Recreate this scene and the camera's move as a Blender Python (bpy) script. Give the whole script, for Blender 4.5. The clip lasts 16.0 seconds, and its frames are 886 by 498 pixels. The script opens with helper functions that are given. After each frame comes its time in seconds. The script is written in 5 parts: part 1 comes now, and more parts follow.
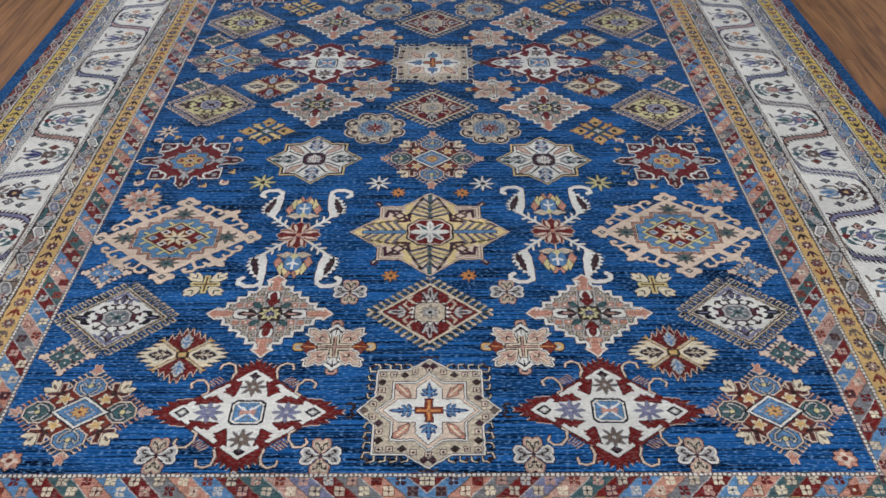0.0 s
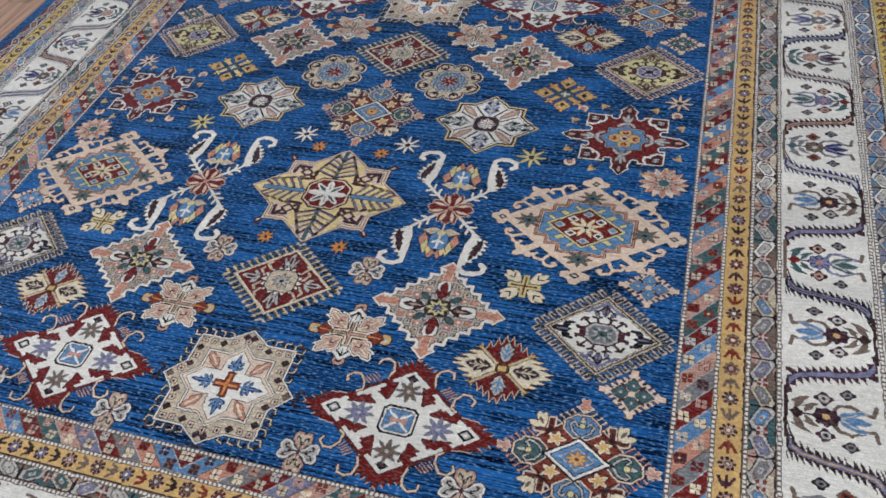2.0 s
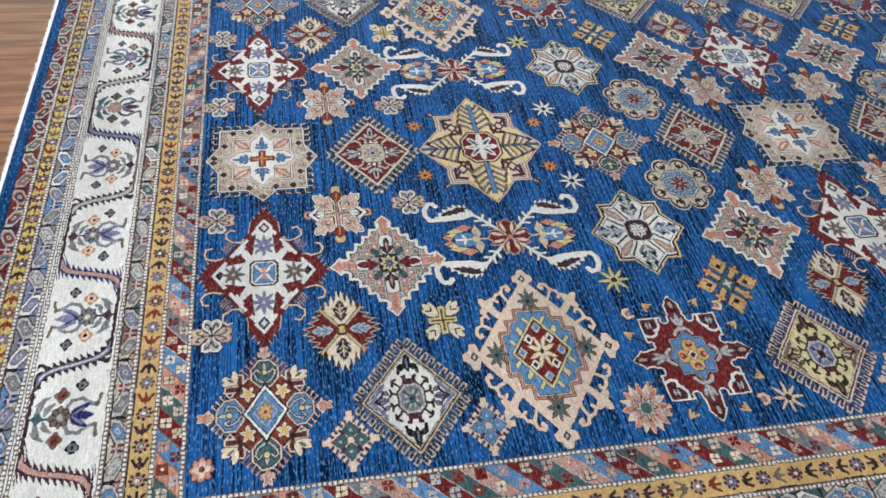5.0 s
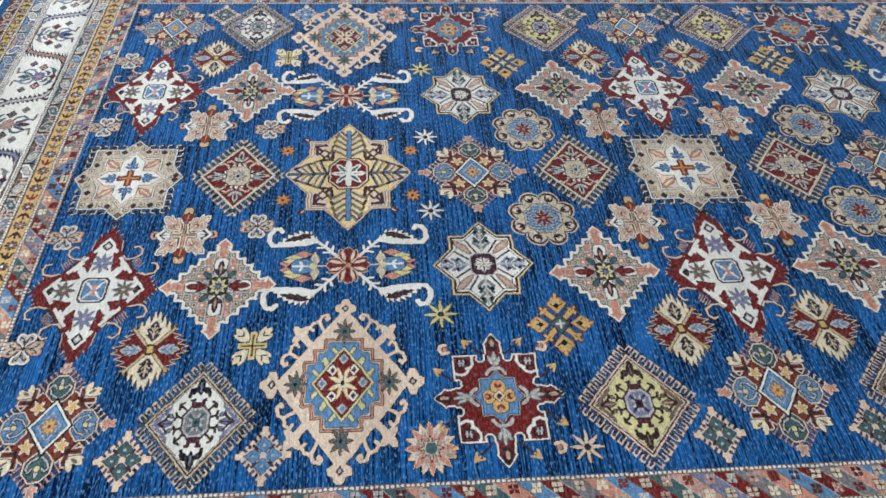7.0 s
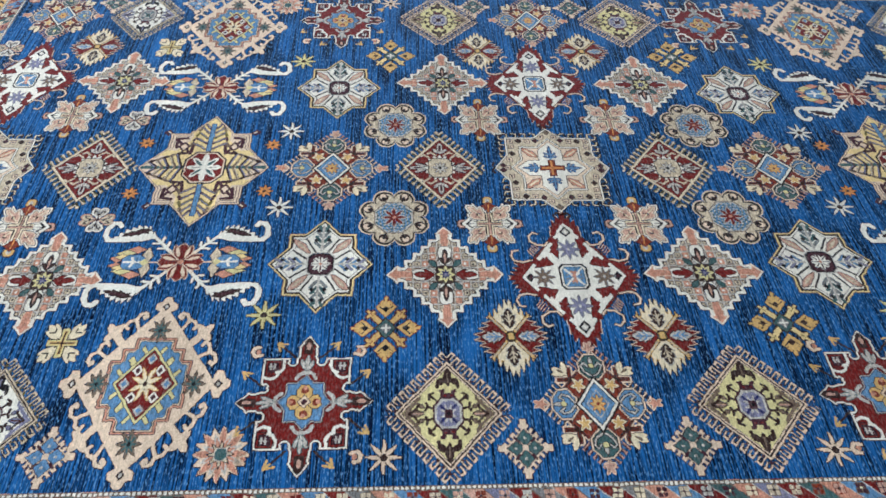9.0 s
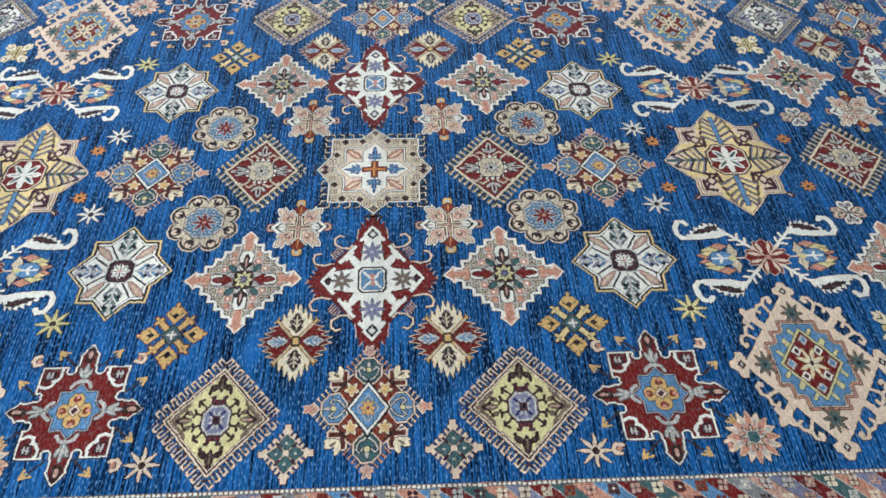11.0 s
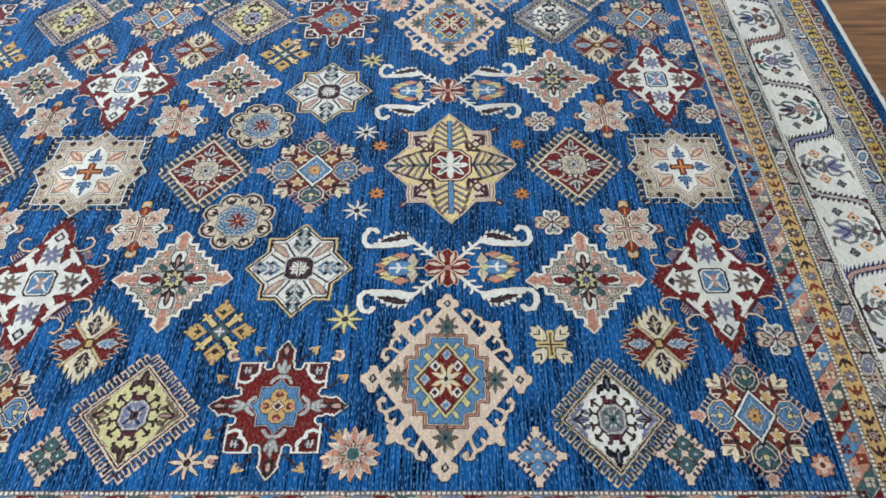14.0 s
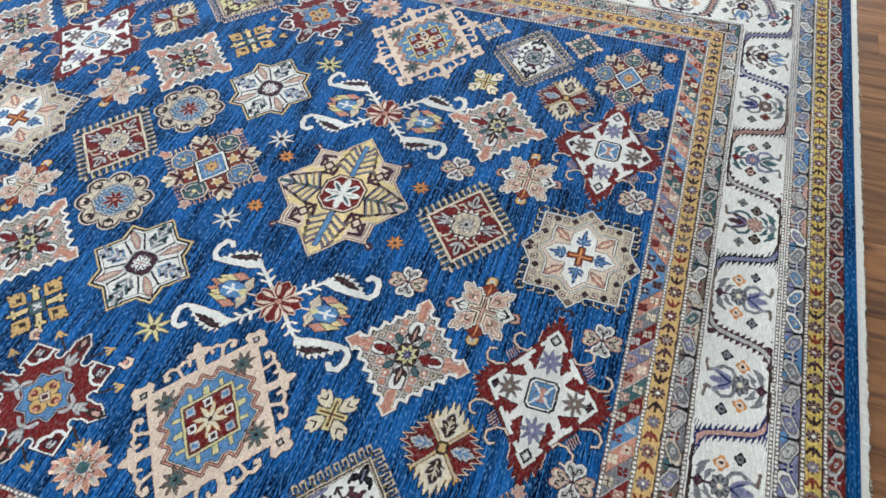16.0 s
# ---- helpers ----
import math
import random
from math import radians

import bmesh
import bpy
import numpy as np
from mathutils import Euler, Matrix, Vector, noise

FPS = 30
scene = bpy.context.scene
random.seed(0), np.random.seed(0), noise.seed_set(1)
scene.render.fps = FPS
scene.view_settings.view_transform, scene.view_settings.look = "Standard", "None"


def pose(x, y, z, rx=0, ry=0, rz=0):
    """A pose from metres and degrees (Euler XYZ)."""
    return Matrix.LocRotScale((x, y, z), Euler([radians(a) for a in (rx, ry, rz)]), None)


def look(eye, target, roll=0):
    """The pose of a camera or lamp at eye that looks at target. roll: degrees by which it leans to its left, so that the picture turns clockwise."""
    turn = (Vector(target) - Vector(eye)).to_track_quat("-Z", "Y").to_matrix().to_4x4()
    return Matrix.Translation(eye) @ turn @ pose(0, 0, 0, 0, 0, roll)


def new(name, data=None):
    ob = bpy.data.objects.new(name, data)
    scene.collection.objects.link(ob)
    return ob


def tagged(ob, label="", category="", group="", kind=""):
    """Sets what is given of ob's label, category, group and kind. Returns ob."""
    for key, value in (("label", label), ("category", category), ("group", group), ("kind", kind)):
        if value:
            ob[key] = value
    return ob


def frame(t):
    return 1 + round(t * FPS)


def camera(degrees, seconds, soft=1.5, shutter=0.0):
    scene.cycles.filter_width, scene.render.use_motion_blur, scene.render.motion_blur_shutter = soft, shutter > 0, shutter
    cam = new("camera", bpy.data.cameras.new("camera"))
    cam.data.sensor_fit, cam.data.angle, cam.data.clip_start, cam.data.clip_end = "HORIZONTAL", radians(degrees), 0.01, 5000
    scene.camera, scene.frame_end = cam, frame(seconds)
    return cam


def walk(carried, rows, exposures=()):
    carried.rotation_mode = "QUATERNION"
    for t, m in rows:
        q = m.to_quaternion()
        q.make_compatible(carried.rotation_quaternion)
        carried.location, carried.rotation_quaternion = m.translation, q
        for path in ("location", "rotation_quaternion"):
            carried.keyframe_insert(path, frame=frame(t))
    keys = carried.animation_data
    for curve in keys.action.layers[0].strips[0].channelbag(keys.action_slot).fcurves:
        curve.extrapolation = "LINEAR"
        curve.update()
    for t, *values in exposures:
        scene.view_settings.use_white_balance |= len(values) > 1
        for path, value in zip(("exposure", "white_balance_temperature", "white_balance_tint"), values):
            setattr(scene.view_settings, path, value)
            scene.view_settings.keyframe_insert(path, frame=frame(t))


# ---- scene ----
cam = camera(61, 16.0, 1.65)
PATH = [
    (0, (0.029, -2.673, 1.450), (0.036, -1.195, 0.102), 0.1),
    (0.5, (0.210, -2.674, 1.449), (0.125, -1.362, -0.050), 0.85),
    (1, (0.376, -2.588, 1.430), (0.220, -1.315, -0.086), -2.9),
    (1.5, (0.624, -2.396, 1.442), (0.276, -1.160, -0.062), -9.6),
    (2, (0.887, -2.331, 1.427), (0.363, -1.112, -0.045), -9.6),
    (2.5, (1.156, -2.290, 1.423), (0.360, -1.284, -0.060), -7.2),
    (3, (1.307, -2.143, 1.390), (0.444, -1.323, 0.000), -1.23),
    (3.2, (1.367, -2.076, 1.407), (0.460, -1.307, 0.000), 1.92),
    (5.3, (1.637, -1.437, 1.448), (0.367, -1.140, 0.000), 5.94),
    (5.5, (1.637, -1.378, 1.458), (0.361, -1.096, 0.000), 5.34),
    (6, (1.645, -1.241, 1.462), (0.338, -0.986, 0.000), 5.23),
    (6.5, (1.660, -1.062, 1.478), (0.313, -0.861, -0.000), 4.57),
    (7, (1.677, -0.909, 1.489), (0.310, -0.753, 0.000), 3.28),
    (7.5, (1.686, -0.788, 1.482), (0.309, -0.687, -0.000), 1.77),
    (8, (1.668, -0.688, 1.457), (0.309, -0.592, 0.000), 2.12),
    (8.5, (1.655, -0.552, 1.463), (0.340, -0.461, 0.000), 3.27),
    (9, (1.644, -0.430, 1.476), (0.318, -0.332, 0.000), 2.88),
    (9.2, (1.645, -0.381, 1.478), (0.308, -0.285, 0.000), 2.40),
    (11.3, (1.633, 0.194, 1.527), (0.313, 0.277, 0.000), 1.45),
    (11.5, (1.618, 0.253, 1.524), (0.302, 0.331, 0.000), 1.81),
    (12, (1.593, 0.397, 1.532), (0.325, 0.473, 0.000), 2.32),
    (12.5, (1.582, 0.541, 1.535), (0.300, 0.609, 0.000), 0.86),
    (13, (1.592, 0.738, 1.553), (0.269, 0.761, 0.000), -0.15),
    (13.5, (1.608, 0.948, 1.549), (0.256, 0.940, 0.000), -0.67),
    (14, (1.606, 1.082, 1.528), (0.307, 1.048, 0.000), -1.47),
    (14.5, (1.541, 1.205, 1.506), (0.268, 1.155, 0.000), -1.69),
    (15, (1.460, 1.352, 1.511), (0.268, 1.313, 0.000), -1.38),
    (15.5, (1.387, 1.518, 1.505), (0.242, 1.402, 0.000), -1.68),
    (16, (1.261, 1.785, 1.531), (0.084, 1.396, 0.000), -0.11),
]
walk(cam, [(t, look(eye, target, roll)) for t, eye, target, roll in PATH],
     exposures=((0, -0.58, 6450, 11), (1, -0.64, 6450, 11), (3.2, -0.42, 6400, 13), (5.3, -0.28, 6350, 9), (9.2, -0.08, 6330, 5), (11.3, 0.12, 6280, 4), (14.5, 0.22, 6220, 4), (16, 0.3, 6150, 6)))

# ---- daylight ----
world = bpy.data.worlds.new("daylight")
scene.world = world
world.use_nodes = True
wn = world.node_tree
sky = wn.nodes.new("ShaderNodeTexSky")
sky.sky_type, sky.sun_disc = "NISHITA", False
sky.sun_elevation, sky.sun_rotation = radians(38), radians(250)
wn.links.new(sky.outputs["Color"], wn.nodes["Background"].inputs["Color"])
wn.nodes["Background"].inputs["Strength"].default_value = 0.12


WEST, EAST, SOUTH, NORTH, CEIL = -4.3, 3.4, -5.4, 4.8, 2.75
FLOOR_Z = -0.012
SILL, HEAD = 0.8, 2.3
# wall, centres of its assumed windows, width of each, tuned power of the daylight in each
# none is in view: west and south follow the pile's sheen, east is added fill
UNSEEN_WINDOWS = {"west": ((-3.0, -0.55, 1.9), 1.9, (44, 78, 50)), "east": ((-3.0, -0.55, 1.9), 1.9, (34, 42, 6)), "south": ((-2.6, -0.4, 1.8), 1.9, (66, 66, 66))}


def unseen_window_lamp(wall, at, width, power):
    # area lamp behind an assumed opening, added to light the rug
    lamp = bpy.data.lights.new("window_daylight", "AREA")
    lamp.shape, lamp.size, lamp.size_y, lamp.energy = "RECTANGLE", width, HEAD - SILL, power
    lamp.color = (0.92, 0.96, 1.03)
    z = (SILL + HEAD) / 2
    eye = {"west": (WEST - 0.06, at, z), "east": (EAST + 0.06, at, z), "south": (at, SOUTH - 0.06, z)}[wall]
    aim = {"west": (0, at, z), "east": (0, at, z), "south": (at, 0, z)}[wall]
    new("window_daylight", lamp).matrix_world = look(eye, aim)


for wall, (centres, width, powers) in UNSEEN_WINDOWS.items():
    for at, power in zip(centres, powers):
        unseen_window_lamp(wall, at, width, power)


# ---- materials ----
def lin(r, g, b):
    return tuple((c / 255 / 12.92) if c <= 10 else ((c / 255 + 0.055) / 1.055) ** 2.4 for c in (r, g, b))


def node_mat(name):
    m = bpy.data.materials.new(name)
    m.use_nodes = True
    return m, m.node_tree.nodes, m.node_tree.links, m.node_tree.nodes["Principled BSDF"]


def mix_node(nodes, links, a, b, fac, blend="MIX"):
    n = nodes.new("ShaderNodeMix")
    n.data_type, n.blend_type = "RGBA", blend
    for socket, value in ((n.inputs[0], fac), (n.inputs[6], a), (n.inputs[7], b)):
        if hasattr(value, "is_output"):
            links.new(value, socket)
        else:
            socket.default_value = value
    return n.outputs[2]


def ramp(nodes, links, src, lo, hi, vlo, vhi):
    n = nodes.new("ShaderNodeMapRange")
    links.new(src, n.inputs[0])
    n.inputs[1].default_value, n.inputs[2].default_value = lo, hi
    n.inputs[3].default_value, n.inputs[4].default_value = vlo, vhi
    return n.outputs[0]


def noise_at(nodes, links, coord, scale, detail=2.0, stretch=(1, 1, 1), swirl=0.0):
    mp = nodes.new("ShaderNodeMapping")
    mp.inputs["Scale"].default_value = stretch
    links.new(coord, mp.inputs["Vector"])
    n = nodes.new("ShaderNodeTexNoise")
    n.inputs["Scale"].default_value, n.inputs["Detail"].default_value, n.inputs["Distortion"].default_value = scale, detail, swirl
    links.new(mp.outputs[0], n.inputs["Vector"])
    return n.outputs["Fac"]


def yarn(name, rgb, streak=0.35, speck=0.3, sheen=0.25, pale=None, broad=0.16, haze=None, wear=0.26):
    """Knotted wool pile: streaks along the weft, broad dye changes, single tufts."""
    m, nodes, links, b = node_mat(name)
    pos = nodes.new("ShaderNodeNewGeometry").outputs["Position"]
    c = lin(*rgb)
    col = (*c, 1)
    weft = noise_at(nodes, links, pos, 1.0, 2.5, (14, 330, 1) if pale else (32, 400, 1))
    tuft = noise_at(nodes, links, pos, 240.0 if pale else 330.0, 2.0)
    dye = noise_at(nodes, links, pos, 1.0, 3.0, (1.2, 7.0, 1))
    f1 = ramp(nodes, links, weft, 0.32, 0.68, 1 - streak, 1 + streak)
    f2 = ramp(nodes, links, tuft, 0.3, 0.7, 1 - speck, 1 + speck)
    f3 = ramp(nodes, links, dye, 0.3, 0.7, 1 - broad, 1 + broad)
    mottle = noise_at(nodes, links, pos, 1.0, 3.0, (70, 130, 1))
    f4 = ramp(nodes, links, mottle, 0.3, 0.7, 1 - wear, 1 + wear)
    out = col
    for f in (f1, f2, f3, f4):
        mul = nodes.new("ShaderNodeVectorMath")
        mul.operation = "SCALE"
        if out is col:
            mul.inputs[0].default_value = c
        else:
            links.new(out, mul.inputs[0])
        links.new(f, mul.inputs["Scale"])
        out = mul.outputs[0]
    if pale:
        thread = noise_at(nodes, links, pos, 1.0, 5.0, (4, 230, 3))
        cloud = noise_at(nodes, links, pos, 1.0, 3.0, (6, 13, 1))
        both = nodes.new("ShaderNodeMath")
        both.operation = "MULTIPLY_ADD"
        both.inputs[1].default_value = 0.4
        links.new(cloud, both.inputs[0])
        links.new(thread, both.inputs[2])
        out = mix_node(nodes, links, out, (*lin(*pale), 1), ramp(nodes, links, both.outputs[0], 0.61, 0.81, 0.0, 1.0))
        fleck = noise_at(nodes, links, pos, 1.0, 4.0, (80, 250, 3))
        out = mix_node(nodes, links, out, (*lin(*(min(255, v * 0.74 + 74) for v in pale)), 1), ramp(nodes, links, fleck, 0.54, 0.67, 0.0, 0.85))
    # rubbed tips of the pile show a greyer, paler wool
    rub = noise_at(nodes, links, pos, 1.0, 4.0, (85, 210, 1))
    rubbed = tuple(v * 0.55 + 0.45 * w for v, w in zip(c, (0.29, 0.27, 0.26)))
    if not pale:
        out = mix_node(nodes, links, out, (*rubbed, 1), ramp(nodes, links, rub, 0.5, 0.72, 0.0, 0.65 if max(rgb) < 190 else 0.3))
    links.new(out, b.inputs["Base Color"])
    b.inputs["Roughness"].default_value = 0.62
    b.inputs["Specular IOR Level"].default_value = 0.02
    b.inputs["Sheen Weight"].default_value = sheen * 2.4
    b.inputs["Sheen Roughness"].default_value = 0.32
    b.inputs["Sheen Tint"].default_value = haze or (c[0] * 0.6 + 0.13, c[1] * 0.6 + 0.25, c[2] * 0.6 + 0.44, 1)
    bump = nodes.new("ShaderNodeBump")
    bump.inputs["Strength"].default_value, bump.inputs["Distance"].default_value = 0.4, 0.0016
    both = nodes.new("ShaderNodeMath")
    links.new(weft, both.inputs[0])
    links.new(tuft, both.inputs[1])
    links.new(both.outputs[0], bump.inputs["Height"])
    links.new(bump.outputs[0], b.inputs["Normal"])
    return m


WOOL = {
    "ivory": (208, 208, 202), "cream": (204, 194, 170), "beige": (180, 169, 150), "gold": (188, 157, 103),
    "yellow": (190, 184, 138), "lemon": (206, 187, 138), "orange": (184, 126, 74), "salmon": (176, 127, 110),
    "peach": (201, 183, 165), "pink": (172, 138, 126), "red": (98, 28, 27), "rust": (110, 47, 34),
    "brown": (48, 33, 32), "dark": (23, 21, 26), "mauve": (62, 35, 45), "lilac": (112, 114, 142),
    "grey": (112, 114, 118), "silver": (166, 165, 162), "teal": (57, 87, 91), "sky": (84, 124, 164),
    "blue": (4, 40, 80), "navy": (32, 38, 88), "olive": (92, 86, 44), "taupe": (104, 90, 80), "straw": (186, 163, 88),
}
COL = {n: i for i, n in enumerate(WOOL)}
PALE = ("ivory", "lemon", "yellow", "cream", "peach", "gold")
YARNS = [yarn("wool_" + n, c, 0.14 if n in PALE else 0.55 if n == "blue" else 0.28, 0.16 if n == "ivory" else 0.24 if n in PALE else 0.42, pale=(18, 72, 122) if n == "blue" else None, wear=0.07 if n == "ivory" else 0.14 if n in PALE else 0.26) for n, c in WOOL.items()]
DARKS = {COL[n] for n in ("dark", "brown", "mauve", "navy", "teal", "red", "taupe")}
FIELD = yarn("wool_field_blue", (2, 13, 38), 0.5, 0.5, 0.15, (32, 92, 155), 0.3, (0.17, 0.32, 0.54, 1))
SELVEDGE = yarn("wool_selvedge_blue", (6, 54, 96), 0.7, 0.45, 0.25, (42, 104, 150))


def plain(name, rgb, rough=0.8, vary=0.08, scale=4.0, bump_d=0.0008):
    m, nodes, links, b = node_mat(name)
    pos = nodes.new("ShaderNodeNewGeometry").outputs["Position"]
    c = lin(*rgb)
    n1 = noise_at(nodes, links, pos, scale, 4.0)
    n2 = noise_at(nodes, links, pos, scale * 40, 2.0)
    lo, hi = tuple(v * (1 - vary) for v in c) + (1,), tuple(min(1, v * (1 + vary)) for v in c) + (1,)
    links.new(mix_node(nodes, links, lo, hi, n1), b.inputs["Base Color"])
    b.inputs["Roughness"].default_value = rough
    bump = nodes.new("ShaderNodeBump")
    bump.inputs["Strength"].default_value, bump.inputs["Distance"].default_value = 0.4, bump_d
    links.new(n2, bump.inputs["Height"])
    links.new(bump.outputs[0], b.inputs["Normal"])
    return m


def wood():
    m, nodes, links, b = node_mat("brown_laminate")
    info = nodes.new("ShaderNodeObjectInfo").outputs["Random"]
    pos = nodes.new("ShaderNodeNewGeometry").outputs["Position"]
    comb = nodes.new("ShaderNodeCombineXYZ")
    for i in range(3):
        mul = nodes.new("ShaderNodeMath")
        mul.operation = "MULTIPLY"
        mul.inputs[1].default_value = (13.0, 29.0, 7.0)[i]
        links.new(info, mul.inputs[0])
        links.new(mul.outputs[0], comb.inputs[i])
    add = nodes.new("ShaderNodeVectorMath")
    links.new(pos, add.inputs[0])
    links.new(comb.outputs[0], add.inputs[1])
    co = add.outputs[0]
    broad = noise_at(nodes, links, co, 1.0, 5.0, (17, 1.5, 1), 1.8)
    fine = noise_at(nodes, links, co, 1.0, 4.0, (230, 6, 1), 0.4)
    knot = noise_at(nodes, links, co, 1.0, 2.0, (9, 3.2, 1))
    a = mix_node(nodes, links, (*lin(84, 55, 38), 1), (*lin(160, 115, 74), 1), ramp(nodes, links, broad, 0.3, 0.7, 0, 1))
    a = mix_node(nodes, links, a, (*lin(62, 40, 30), 1), ramp(nodes, links, fine, 0.45, 0.75, 0, 0.45))
    a = mix_node(nodes, links, a, (*lin(150, 104, 62), 1), ramp(nodes, links, knot, 0.55, 0.8, 0, 0.6))
    tone = ramp(nodes, links, info, 0, 1, 0.8, 1.15)
    mul = nodes.new("ShaderNodeVectorMath")
    mul.operation = "SCALE"
    links.new(a, mul.inputs[0])
    links.new(tone, mul.inputs["Scale"])
    links.new(mul.outputs[0], b.inputs["Base Color"])
    links.new(ramp(nodes, links, fine, 0, 1, 0.42, 0.6), b.inputs["Roughness"])
    b.inputs["Specular IOR Level"].default_value = 0.3
    bump = nodes.new("ShaderNodeBump")
    bump.inputs["Strength"].default_value, bump.inputs["Distance"].default_value = 0.25, 0.0006
    links.new(fine, bump.inputs["Height"])
    links.new(bump.outputs[0], b.inputs["Normal"])
    return m


WOOD = wood()
JOINT = plain("dark_joint", (58, 39, 28), 0.9)
PAINT = plain("white_wall_paint", (226, 224, 218), 0.9, 0.03, 1.5)
CEILING_PAINT = plain("white_ceiling_paint", (236, 236, 232), 0.9, 0.03, 1.5)
FRAME_PAINT = plain("white_window_paint", (232, 232, 228), 0.45, 0.03, 3.0)
COTTON = plain("undyed_cotton", (226, 228, 222), 0.95, 0.1, 60.0, 0.001)


# ---- building helpers ----
def link_mesh(name, bm, mats, parent=None, label=""):
    me = bpy.data.meshes.new(name)
    bm.to_mesh(me)
    bm.free()
    for m in mats if isinstance(mats, (list, tuple)) else [mats]:
        me.materials.append(m)
    ob = new(name, me)
    if parent is not None:
        ob.parent = parent
    if label:
        ob["label"] = label
    return ob


def part(name, bm, material, parent, label=""):
    return link_mesh(name, bm, material, parent, label)


def add_box(bm, x0, x1, y0, y1, z0, z1, bevel=0.0):
    r = bmesh.ops.create_cube(bm, size=1.0)
    for v in r["verts"]:
        v.co = Vector((x0 + (v.co.x + 0.5) * (x1 - x0), y0 + (v.co.y + 0.5) * (y1 - y0), z0 + (v.co.z + 0.5) * (z1 - z0)))
    if bevel:
        edges = {e for v in r["verts"] for e in v.link_edges}
        bmesh.ops.bevel(bm, geom=list(edges), offset=bevel, segments=2, affect="EDGES")
    return bm


# ---- room shell ----
def shell_box(name, x0, x1, y0, y1, z0, z1, mat, label, category):
    ob = link_mesh(name, add_box(bmesh.new(), x0, x1, y0, y1, z0, z1), mat)
    return tagged(ob, label, category, kind="structure")


floor = shell_box("floor", WEST - 0.2, EAST + 0.2, SOUTH - 0.2, NORTH + 0.2, FLOOR_Z - 0.12, FLOOR_Z - 0.003, JOINT,
                  "dark brown laminate plank floor with long grain", "floor")
shell_box("ceiling", WEST - 0.2, EAST + 0.2, SOUTH - 0.2, NORTH + 0.2, CEIL, CEIL + 0.12, CEILING_PAINT, "plain white painted ceiling", "ceiling")
shell_box("wall_north", WEST, EAST, NORTH, NORTH + 0.15, FLOOR_Z - 0.003, CEIL, PAINT, "plain white painted wall", "wall")

count = 0
for wall, (centres, width, powers) in UNSEEN_WINDOWS.items():
    along = (SOUTH - 0.15, NORTH + 0.15) if wall != "south" else (WEST, EAST)
    back = {"west": WEST - 0.15, "east": EAST, "south": SOUTH - 0.15}[wall]
    deep = back + (0.09 if wall == "east" else 0.01)

    def slab(bm, a0, a1, d0, d1, z0, z1):
        if wall == "south":
            add_box(bm, a0, a1, d0, d1, z0, z1)
        else:
            add_box(bm, d0, d1, a0, a1, z0, z1)
    cuts = [along[0]] + [c + s * width / 2 for c in centres for s in (-1, 1)] + [along[1]]
    bm = bmesh.new()
    for i in range(len(cuts) - 1):
        if i % 2 == 0:
            slab(bm, cuts[i], cuts[i + 1], back, back + 0.15, FLOOR_Z - 0.003, CEIL)
        else:
            slab(bm, cuts[i], cuts[i + 1], back, back + 0.15, FLOOR_Z - 0.003, SILL)
            slab(bm, cuts[i], cuts[i + 1], back, back + 0.15, HEAD, CEIL)
    tagged(link_mesh("wall_" + wall, bm, PAINT), "white painted wall with three assumed window openings, out of view", "wall", kind="structure")
    # frames for the assumed openings, never in view
    for c in centres:
        count += 1
        bm = bmesh.new()
        a0, a1 = c - width / 2, c + width / 2
        for b0, b1, z0, z1 in ((a0, a0 + 0.05, SILL, HEAD), (a1 - 0.05, a1, SILL, HEAD), (a0 + 0.05, a1 - 0.05, SILL, SILL + 0.05), (a0 + 0.05, a1 - 0.05, HEAD - 0.05, HEAD)):
            slab(bm, b0, b1, deep, deep + 0.05, z0, z1)
        tagged(link_mesh("window_%d" % count, bm, FRAME_PAINT), "white painted window frame, out of view, added to let in daylight", "window", kind="structure")

# ---- the woven pattern: knots on a grid ----
def dia(p, q, cp, cq, a, b):
    return abs(p - cp) / a + abs(q - cq) / b < 1


def rect(p, q, cp, cq, a, b):
    return (abs(p - cp) < a) & (abs(q - cq) < b)


def oval(p, q, cp, cq, a, b):
    return ((p - cp) / a) ** 2 + ((q - cq) / b) ** 2 < 1


def octa(p, q, cp, cq, a, b, cut=0.62):
    x, y = abs(p - cp) / a, abs(q - cq) / b
    return (x < 1) & (y < 1) & (x + y < 1 + cut)


def rays(p, q, cp, cq, a, b, n=8, inner=0.45, turn=0.0, power=1.0):
    x, y = (p - cp) / a, (q - cq) / b
    k = abs(((np.arctan2(y, x) / (2 * math.pi) * n + turn) % 1) - 0.5) * 2
    return np.hypot(x, y) < inner + (1 - inner) * k ** power


def seg(p, q, x0, y0, x1, y1, w):
    dx, dy = x1 - x0, y1 - y0
    t = np.clip(((p - x0) * dx + (q - y0) * dy) / (dx * dx + dy * dy + 1e-12), 0, 1)
    return np.hypot(p - x0 - t * dx, q - y0 - t * dy) < w


def path_mask(p, q, pts, w):
    m = np.zeros(p.shape, bool)
    for (x0, y0), (x1, y1) in zip(pts, pts[1:]):
        m |= seg(p, q, x0, y0, x1, y1, w)
    return m


def poly(p, q, pts):
    m = np.zeros(p.shape, bool)
    for (x0, y0), (x1, y1) in zip(pts, pts[1:] + pts[:1]):
        if y0 != y1:
            m ^= ((q < y0) != (q < y1)) & (p < x0 + (q - y0) * (x1 - x0) / (y1 - y0))
    return m


